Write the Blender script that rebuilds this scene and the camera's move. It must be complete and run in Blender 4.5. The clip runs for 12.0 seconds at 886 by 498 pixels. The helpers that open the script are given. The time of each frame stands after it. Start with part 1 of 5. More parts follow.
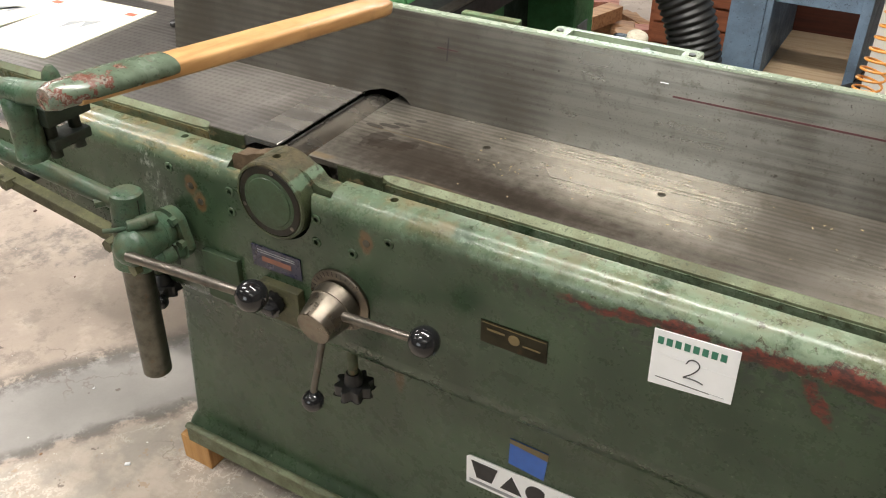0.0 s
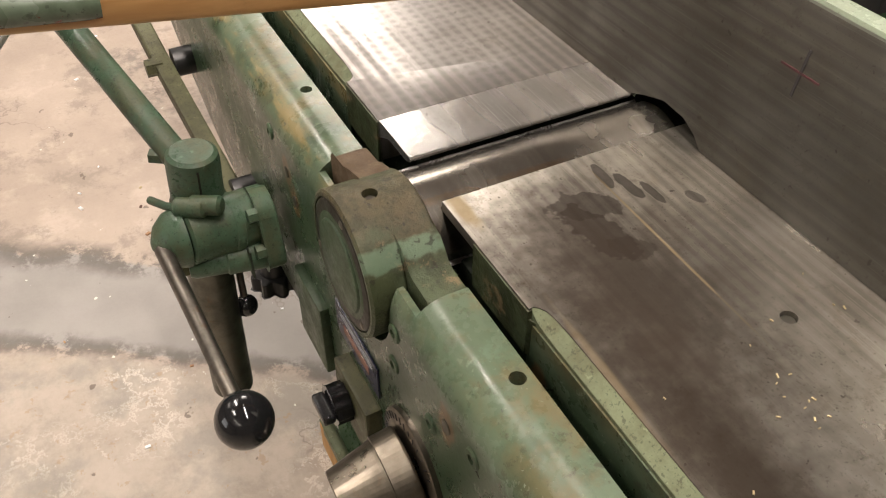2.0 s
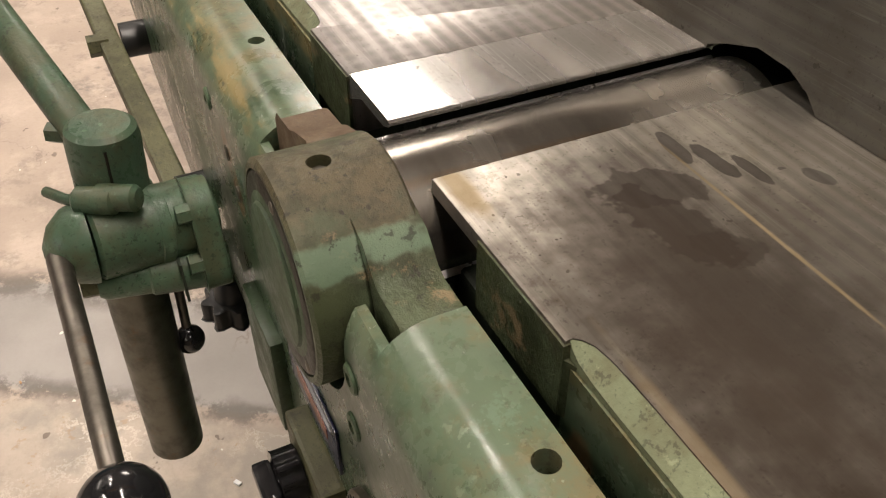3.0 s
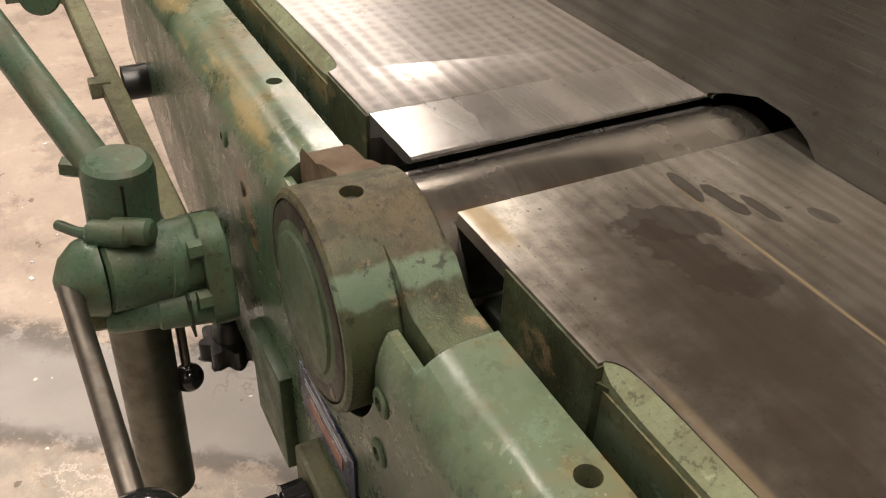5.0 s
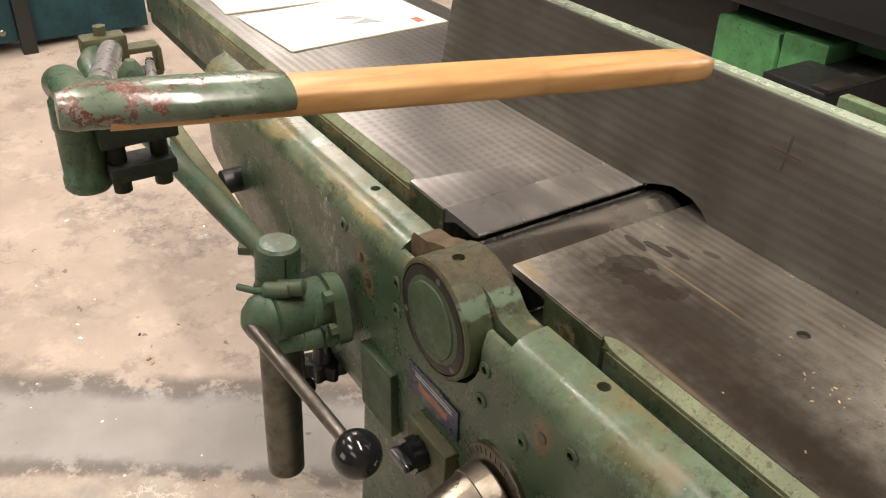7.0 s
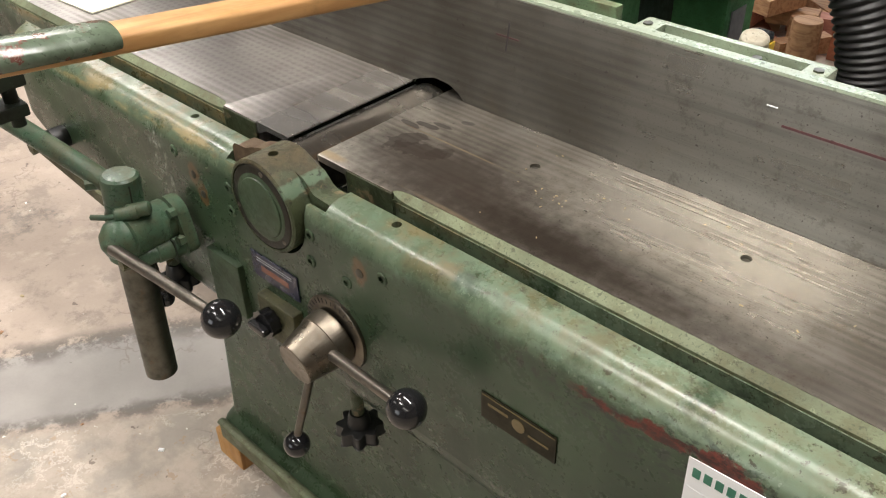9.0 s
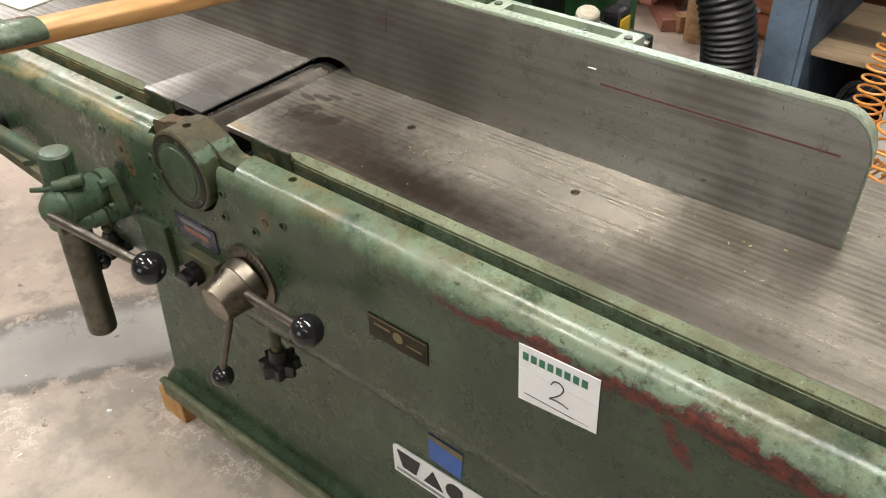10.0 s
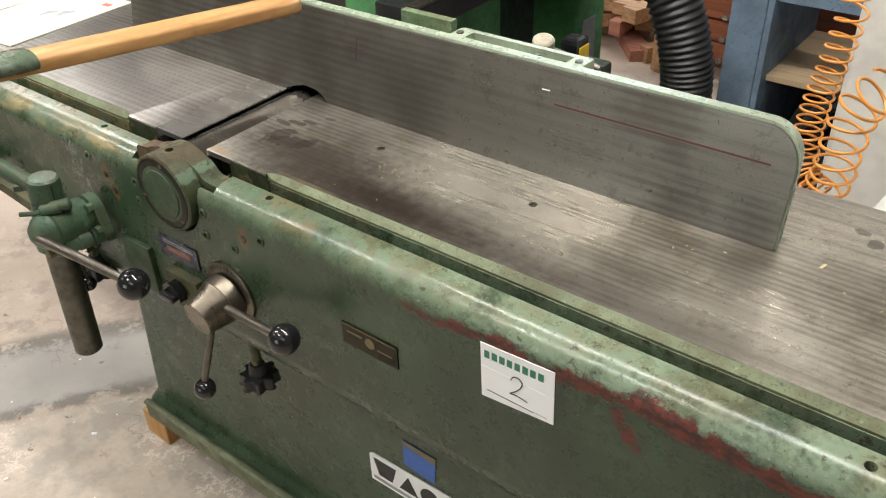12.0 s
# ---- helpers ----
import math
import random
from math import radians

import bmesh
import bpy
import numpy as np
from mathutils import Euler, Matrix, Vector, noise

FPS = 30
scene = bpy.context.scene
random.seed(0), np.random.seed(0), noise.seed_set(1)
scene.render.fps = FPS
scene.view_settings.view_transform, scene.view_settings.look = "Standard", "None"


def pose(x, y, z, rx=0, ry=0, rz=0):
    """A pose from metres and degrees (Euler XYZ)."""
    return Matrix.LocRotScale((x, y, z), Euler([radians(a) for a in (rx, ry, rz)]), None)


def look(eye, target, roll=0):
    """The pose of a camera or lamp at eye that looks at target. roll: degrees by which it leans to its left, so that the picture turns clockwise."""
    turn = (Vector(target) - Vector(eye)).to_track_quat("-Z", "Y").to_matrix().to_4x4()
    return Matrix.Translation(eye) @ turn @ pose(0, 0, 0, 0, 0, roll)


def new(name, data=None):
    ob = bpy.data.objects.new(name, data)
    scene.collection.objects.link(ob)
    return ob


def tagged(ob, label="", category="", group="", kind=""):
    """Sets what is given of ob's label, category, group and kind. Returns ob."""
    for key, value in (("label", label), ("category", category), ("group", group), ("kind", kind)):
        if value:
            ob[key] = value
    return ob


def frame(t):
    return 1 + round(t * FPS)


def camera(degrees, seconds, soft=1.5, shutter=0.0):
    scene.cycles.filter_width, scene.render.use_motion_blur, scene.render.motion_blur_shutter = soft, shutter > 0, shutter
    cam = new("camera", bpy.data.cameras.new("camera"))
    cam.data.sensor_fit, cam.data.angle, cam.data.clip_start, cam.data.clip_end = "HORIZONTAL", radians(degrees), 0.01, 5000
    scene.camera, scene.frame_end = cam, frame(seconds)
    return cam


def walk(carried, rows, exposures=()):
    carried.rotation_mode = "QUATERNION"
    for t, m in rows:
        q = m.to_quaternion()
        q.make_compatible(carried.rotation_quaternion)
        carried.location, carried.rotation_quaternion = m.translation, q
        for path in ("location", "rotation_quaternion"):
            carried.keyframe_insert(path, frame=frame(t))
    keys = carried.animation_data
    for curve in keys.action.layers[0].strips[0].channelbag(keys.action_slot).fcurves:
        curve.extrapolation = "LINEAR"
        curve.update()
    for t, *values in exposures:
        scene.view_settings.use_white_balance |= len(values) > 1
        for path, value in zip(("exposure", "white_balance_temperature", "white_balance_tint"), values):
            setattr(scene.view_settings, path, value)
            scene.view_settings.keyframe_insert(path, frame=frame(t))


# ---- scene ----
cam = camera(54.9, 12.0, soft=1.1)
PATH = [
    (0, (0.763, -0.804, 1.466), (-0.082, 0.624, 0.349), -0.3),
    (0.5, (0.682, -0.671, 1.44), (-0.299, 0.67, 0.326), -0.2),
    (1, (0.622, -0.555, 1.407), (-0.514, 0.615, 0.25), -0.6),
    (1.5, (0.559, -0.329, 1.361), (-0.703, 0.572, 0.098), -0.0),
    (2, (0.480, -0.166, 1.297), (-0.839, 0.510, -0.0445), 0.1),
    (2.5, (0.399, -0.096, 1.201), (-0.965, 0.505, -0.132), 0.0),
    (3, (0.348, -0.078, 1.124), (-1.058, 0.579, -0.137), -0.5),
    (3.2, (0.339, -0.080, 1.107), (-1.075, 0.613, -0.122), -0.2),
    (4.8, (0.338, -0.103, 1.105), (-1.095, 0.667, -0.059), 2.1),
    (5, (0.352, -0.115, 1.121), (-1.092, 0.649, -0.032), 2.0),
    (5.5, (0.389, -0.156, 1.161), (-1.067, 0.616, 0.027), 1.5),
    (6, (0.443, -0.222, 1.216), (-1.007, 0.591, 0.103), 1.7),
    (6.5, (0.507, -0.297, 1.283), (-0.935, 0.569, 0.202), 1.7),
    (6.7, (0.529, -0.324, 1.302), (-0.911, 0.566, 0.238), 1.7),
    (8.3, (0.7, -0.466, 1.387), (-0.572, 0.602, 0.273), -0.2),
    (8.5, (0.718, -0.478, 1.393), (-0.511, 0.613, 0.253), -0.5),
    (9, (0.765, -0.486, 1.392), (-0.362, 0.678, 0.219), -1.4),
    (9.5, (0.859, -0.515, 1.414), (-0.198, 0.695, 0.223), -1.8),
    (10, (0.953, -0.567, 1.461), (-0.077, 0.654, 0.258), -1.8),
    (10.5, (1.008, -0.6, 1.49), (-0.028, 0.61, 0.279), -2.5),
    (11, (1.015, -0.614, 1.494), (-0.032, 0.6, 0.299), -2.7),
    (11.5, (1.025, -0.615, 1.488), (-0.019, 0.627, 0.319), -2.7),
    (12, (1.02, -0.614, 1.479), (-0.009, 0.668, 0.34), -2.0),
]
EXPOSURES = [(0, -0.27, 6250, 6), (1.5, -0.50, 6650, 11), (2.5, -0.65, 6900, 12), (5.5, -0.56, 7000, 13), (8.5, -0.46, 6400, 9), (12, -0.38, 6250, 5)]
walk(cam, [(t, look(eye, target, roll)) for t, eye, target, roll in PATH], EXPOSURES)

# ---- world, sun and lamps ----
world = bpy.data.worlds.new("world")
scene.world = world
world.use_nodes = True
wn = world.node_tree
sky = wn.nodes.new("ShaderNodeTexSky")
sky.sky_type = "NISHITA"
sky.sun_disc = False
sky.sun_elevation, sky.sun_rotation = radians(35), radians(20)
wn.links.new(sky.outputs[0], wn.nodes["Background"].inputs[0])
wn.nodes["Background"].inputs[1].default_value = 0.12


def area_lamp(name, loc, aim, sx, sy, watts, colour):
    d = bpy.data.lights.new(name, "AREA")
    d.shape, d.size, d.size_y, d.energy, d.color = "RECTANGLE", sx, sy, watts, colour
    ob = new(name, d)
    ob.matrix_world = look(loc, aim)
    return ob


TUBE = (1.0, 0.918, 0.86)
CEIL = 3.1
# centre, width, length and watts of each ceiling fitting
# all unseen: third and sixth placed by reflections, the rest added to brighten
LAMPS = [(0.5, 0.25, 0.12, 2.3, 105), (-2.2, -0.6, 0.12, 2.3, 100), (-3.75, 1.3, 0.7, 1.3, 95), (-0.7, 3.5, 0.12, 2.3, 60), (-3.3, -2.1, 0.5, 2.3, 12), (-0.20, -1.32, 0.25, 0.9, 47), (2.1, -2.1, 0.5, 2.3, 5)]
for lx, ly, wide, length, watts in LAMPS:
    area_lamp("ceiling_lamp", (lx, ly, CEIL - 0.12), (lx, ly + 0.001, 0), length, wide, watts, TUBE)
area_lamp("window_light", (-1.8, 4.9, 2.38), (-1.2, 0, 1.0), 2.6, 1.1, 60, (0.78, 0.89, 1.0))
area_lamp("window_light", (-0.3, -3.9, 1.65), (-0.2, 0, 0.9), 1.7, 1.3, 28, (1.0, 0.97, 0.93))


# ---- node materials ----
class Tree:
    """A small builder of node materials."""

    def __init__(self, name):
        self.m = bpy.data.materials.new(name)
        self.m.use_nodes = True
        self.t = self.m.node_tree
        self.b = self.t.nodes["Principled BSDF"]
        self.co = self.t.nodes.new("ShaderNodeTexCoord").outputs["Object"]

    def node(self, kind):
        return self.t.nodes.new("ShaderNode" + kind)

    def put(self, socket, v):
        if isinstance(v, bpy.types.NodeSocket):
            self.t.links.new(v, socket)
        else:
            if isinstance(v, (tuple, list)) and len(v) == 3 and socket.type == "RGBA":
                v = (*v, 1)
            socket.default_value = v

    def scaled(self, s, at=(0, 0, 0), turn=0):
        n = self.node("Mapping")
        self.put(n.inputs[0], self.co)
        n.inputs["Scale"].default_value = s
        n.inputs["Location"].default_value = at
        n.inputs["Rotation"].default_value = (0, 0, radians(turn))
        return n.outputs[0]

    def noise(self, scale, detail=4, rough=0.55, co=None, warp=0.0):
        n = self.node("TexNoise")
        self.put(n.inputs["Vector"], co if co is not None else self.co)
        n.inputs["Scale"].default_value, n.inputs["Detail"].default_value = scale, detail
        n.inputs["Roughness"].default_value, n.inputs["Distortion"].default_value = rough, warp
        return n.outputs["Fac"]

    def math(self, op, a, b=0.0, clamp=False):
        n = self.node("Math")
        n.operation, n.use_clamp = op, clamp
        self.put(n.inputs[0], a)
        self.put(n.inputs[1], b)
        return n.outputs[0]

    def step(self, v, lo, hi, a=0.0, b=1.0):
        n = self.node("MapRange")
        n.interpolation_type = "SMOOTHSTEP"
        self.put(n.inputs[0], v)
        for i, x in enumerate((lo, hi, a, b)):
            n.inputs[i + 1].default_value = x
        return n.outputs[0]

    def mix(self, f, a, b, how="MIX"):
        n = self.node("MixRGB")
        n.blend_type = how
        self.put(n.inputs[0], f)
        self.put(n.inputs[1], a)
        self.put(n.inputs[2], b)
        return n.outputs[0]

    def axis(self, k):
        n = self.node("SeparateXYZ")
        self.put(n.inputs[0], self.co)
        return n.outputs[k]

    def blob(self, x, y, rx, ry, turn=0.0, ragged=0.0, k="xy", inner=0.75, outer=1.1):
        """1 inside an ellipse, 0 outside, with a ragged rim."""
        a, b = self.axis("xyz".index(k[0])), self.axis("xyz".index(k[1]))
        a, b = self.math("SUBTRACT", a, x), self.math("SUBTRACT", b, y)
        c, s = math.cos(radians(turn)), math.sin(radians(turn))
        u = self.math("DIVIDE", self.math("ADD", self.math("MULTIPLY", a, c), self.math("MULTIPLY", b, s)), rx)
        v = self.math("DIVIDE", self.math("SUBTRACT", self.math("MULTIPLY", b, c), self.math("MULTIPLY", a, s)), ry)
        d = self.math("SQRT", self.math("ADD", self.math("MULTIPLY", u, u), self.math("MULTIPLY", v, v)))
        if ragged:
            d = self.math("ADD", d, self.math("MULTIPLY", self.math("SUBTRACT", self.noise(60, 3), 0.5), ragged))
        return self.step(d, inner, outer, 1.0, 0.0)

    def bump(self, h, strength, dist=0.001):
        n = self.node("Bump")
        self.put(n.inputs["Height"], h)
        n.inputs["Strength"].default_value, n.inputs["Distance"].default_value = strength, dist
        self.put(self.b.inputs["Normal"], n.outputs[0])

    def done(self, colour, rough, metal=0.0, **more):
        self.put(self.b.inputs["Base Color"], colour)
        self.put(self.b.inputs["Roughness"], rough)
        self.put(self.b.inputs["Metallic"], metal)
        for k, v in more.items():
            self.put(self.b.inputs[k], v)
        return self.m


def paint(name, colour, dirt=(0.05, 0.045, 0.03), rough=0.34, wear=0.5, pits=0.3):
    """Old machine enamel: brush waves, grime and small chips."""
    t = Tree(name)
    big, mid, fine = t.noise(7, 5), t.noise(30, 6, 0.68), t.noise(210, 3)
    c = t.mix(t.step(big, 0.3, 0.7), tuple(v * 1.15 for v in colour), tuple(v * 0.62 for v in colour))
    c = t.mix(t.math("MULTIPLY", t.step(mid, 0.42, 0.66), wear), c, dirt)
    c = t.mix(t.math("MULTIPLY", t.step(t.noise(85, 5, 0.72), 0.60, 0.68), 0.75 * wear), c, tuple(min(1, v * 1.8 + 0.02) for v in colour))
    c = t.mix(t.math("MULTIPLY", t.step(t.noise(130, 4, 0.7), 0.60, 0.65), pits * 1.6, True), c, (0.018, 0.016, 0.012))
    c = t.mix(t.math("MULTIPLY", t.step(t.noise(330, 3, 0.6), 0.58, 0.66), wear), c, tuple(0.35 * v for v in colour))
    t.bump(t.math("ADD", t.math("MULTIPLY", mid, 1.0), t.math("MULTIPLY", fine, 0.35)), 0.4, 0.0025)
    return t.done(c, t.step(t.math("ADD", mid, t.math("MULTIPLY", fine, 0.3)), 0.35, 0.95, rough - 0.08, rough + 0.3), 0.0, **{"Specular IOR Level": 0.32})


def body_paint():
    """The casting's green enamel with the long scuff of red primer under the rim."""
    t = Tree("casting_enamel")
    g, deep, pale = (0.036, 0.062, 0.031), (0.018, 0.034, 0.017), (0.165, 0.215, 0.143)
    big, mid, fine = t.noise(4, 5), t.noise(24, 5, 0.6), t.noise(200, 3)
    x, z = t.axis(0), t.axis(2)
    c = t.mix(t.step(big, 0.35, 0.65), g, deep)
    c = t.mix(t.math("MULTIPLY", t.step(t.noise(9, 7, 0.66), 0.48, 0.68), 0.6), c, (0.026, 0.044, 0.024))
    c = t.mix(t.math("MULTIPLY", t.step(t.noise(17, 8, 0.74, co=t.scaled((1, 1, 1.6), (1, 5, 3))), 0.53, 0.63), 0.36), c, (0.072, 0.098, 0.062))
    c = t.mix(t.math("MULTIPLY", t.step(t.noise(55, 7, 0.75), 0.585, 0.625), 0.55), c, (0.024, 0.030, 0.018))
    c = t.mix(t.math("MULTIPLY", t.step(t.noise(300, 3, 0.6), 0.61, 0.66), 0.45), c, (0.022, 0.030, 0.018))
    c = t.mix(t.math("MULTIPLY", t.step(t.noise(150, 4, 0.6, co=t.scaled((1, 1, 1), (3, 1, 2))), 0.655, 0.68), 0.6), c, (0.18, 0.21, 0.15))
    for turn, cut in ((12, 0.66), (-28, 0.67)):
        m = t.node("Mapping")
        t.put(m.inputs[0], t.co)
        m.inputs["Rotation"].default_value = (0, radians(turn), 0)
        m.inputs["Scale"].default_value = (14, 60, 420)
        c = t.mix(t.math("MULTIPLY", t.step(t.noise(1, 3, 0.6, co=m.outputs[0]), cut, cut + 0.02), 0.6), c, (0.022, 0.026, 0.018))
    # rim: paler patches towards the top, stronger to the right; verdigris, dusty brown, flecks
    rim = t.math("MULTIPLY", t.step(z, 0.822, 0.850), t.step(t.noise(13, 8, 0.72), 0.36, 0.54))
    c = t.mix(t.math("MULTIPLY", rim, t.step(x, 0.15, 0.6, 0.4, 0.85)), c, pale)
    verd = t.math("MULTIPLY", t.step(z, 0.80, 0.84), t.step(t.noise(38, 7, 0.76, co=t.scaled((1, 1, 1), (7, 0, 1))), 0.56, 0.61))
    c = t.mix(t.math("MULTIPLY", verd, t.step(x, -0.2, 0.1, 0.2, 0.45)), c, (0.125, 0.185, 0.130))
    c = t.mix(t.math("MULTIPLY", t.step(z, 0.835, 0.863), t.math("MULTIPLY", t.step(t.noise(16, 8, 0.76), 0.42, 0.60), t.step(x, 0.2, 0.6, 0.95, 0.5))), c, (0.120, 0.102, 0.050))
    ridge = t.math("MULTIPLY", t.step(t.math("ABSOLUTE", t.math("SUBTRACT", z, 0.851)), 0.003, 0.013, 1, 0), t.step(x, -0.12, -0.02, 1, 0))
    c = t.mix(t.math("MULTIPLY", ridge, t.step(t.noise(1, 6, 0.72, co=t.scaled((14, 30, 60))), 0.44, 0.60, 0, 0.75)), c, (0.24, 0.185, 0.085))
    flecks = t.math("MULTIPLY", t.step(z, 0.80, 0.83), t.step(t.noise(70, 7, 0.76, co=t.scaled((1, 1, 1), (2, 9, 4))), 0.575, 0.61))
    c = t.mix(t.math("MULTIPLY", flecks, t.step(x, 0.1, 0.5, 0.5, 0.9)), c, (0.042, 0.038, 0.020))
    # grime streaks that run down
    streak = t.noise(1, 4, 0.6, co=t.scaled((42, 42, 3.5)))
    c = t.mix(t.math("MULTIPLY", t.step(streak, 0.54, 0.75), 0.4), c, (0.055, 0.075, 0.045))
    # dark knocks round the scuff
    line = t.math("ADD", 0.828, t.math("MULTIPLY", t.math("SUBTRACT", t.noise(7, 3), 0.5), 0.045))
    off = t.math("SUBTRACT", z, line)
    near = t.math("MULTIPLY", t.step(x, 0.36, 0.5), t.math("MULTIPLY", t.step(off, -0.085, -0.02), t.step(off, -0.002, 0.026, 1, 0)))
    knocks = t.math("MULTIPLY", near, t.step(t.noise(1, 5, 0.65, co=t.scaled((60, 60, 105))), 0.505, 0.55))
    c = t.mix(t.math("MULTIPLY", knocks, 0.95), c, (0.022, 0.030, 0.022))
    pitted = t.math("MULTIPLY", t.blob(0.42, 0.812, 0.12, 0.022, -4, 0.8, "xz", 0.3, 1.2), t.step(t.noise(105, 5, 0.72), 0.535, 0.57))
    c = t.mix(t.math("MULTIPLY", pitted, 0.9), c, (0.020, 0.022, 0.016))
    tall = t.math("ADD", 0.0025, t.math("MULTIPLY", t.math("MULTIPLY", t.step(x, 0.64, 0.74), t.step(x, 0.86, 1.0, 1, 0)), 0.005))
    d = t.math("SUBTRACT", t.math("ABSOLUTE", off), tall)
    d = t.math("ADD", d, t.math("MULTIPLY", t.math("SUBTRACT", t.noise(26, 8, 0.74), 0.5), 0.060))
    red = t.math("MULTIPLY", t.step(d, 0.002, 0.007, 1, 0), t.step(x, 0.445, 0.475))
    tail = t.math("MULTIPLY", t.blob(0.768, 0.795, 0.011, 0.034, 32, 1.6, "xz"), t.step(t.noise(75, 5, 0.7), 0.36, 0.5))
    red = t.math("MULTIPLY", t.math("MAXIMUM", red, tail), t.step(t.axis(1), 0.030, 0.036, 1, 0))
    redc = t.mix(t.step(t.noise(1, 6, 0.72, co=t.scaled((55, 55, 110))), 0.40, 0.60), (0.125, 0.027, 0.017), (0.034, 0.014, 0.010))
    redc = t.mix(t.step(t.noise(160, 3, 0.6), 0.62, 0.67), redc, (0.014, 0.012, 0.010))
    c = t.mix(red, c, redc)
    chips = t.math("MULTIPLY", t.step(z, 0.70, 0.80), t.step(t.noise(85, 3, 0.6), 0.69, 0.715))
    c = t.mix(t.math("MULTIPLY", chips, 0.8), c, (0.03, 0.035, 0.028))
    specks = t.math("MULTIPLY", t.step(z, 0.79, 0.83), t.step(t.noise(170, 3, 0.6), 0.68, 0.71))
    c = t.mix(t.math("MULTIPLY", specks, 0.5), c, (0.30, 0.34, 0.27))
    # white scrape and rust holes beside the bearing
    scr = t.math("MULTIPLY", t.blob(-0.255, 0.785, 0.022, 0.066, 14, 1.8, "xz"), t.step(t.noise(1, 6, 0.75, co=t.scaled((120, 60, 48))), 0.50, 0.60))
    c = t.mix(t.math("MULTIPLY", scr, 0.6), c, (0.34, 0.37, 0.32))
    for bx, bz in ((-0.173, 0.802), (-0.157, 0.777), (0.162, 0.806)):
        c = t.mix(t.math("MULTIPLY", t.blob(bx, bz, 0.013, 0.020, 0, 1.2, "xz"), 0.75), c, (0.115, 0.062, 0.026))
    c = t.mix(t.math("MULTIPLY", t.blob(0.150, 0.485, 0.010, 0.042, 0, 0.6, "xz"), 0.8), c, (0.085, 0.055, 0.022))
    t.bump(t.math("SUBTRACT", t.math("ADD", mid, t.math("MULTIPLY", fine, 0.06)), t.math("MULTIPLY", red, 0.5)), 0.24, 0.003)
    r = t.step(t.math("ADD", mid, t.math("MULTIPLY", fine, 0.4)), 0.35, 1.0, 0.17, 0.40)
    return t.done(c, t.math("ADD", r, t.math("MULTIPLY", red, 0.25)), 0.0, **{"Specular IOR Level": 0.42})


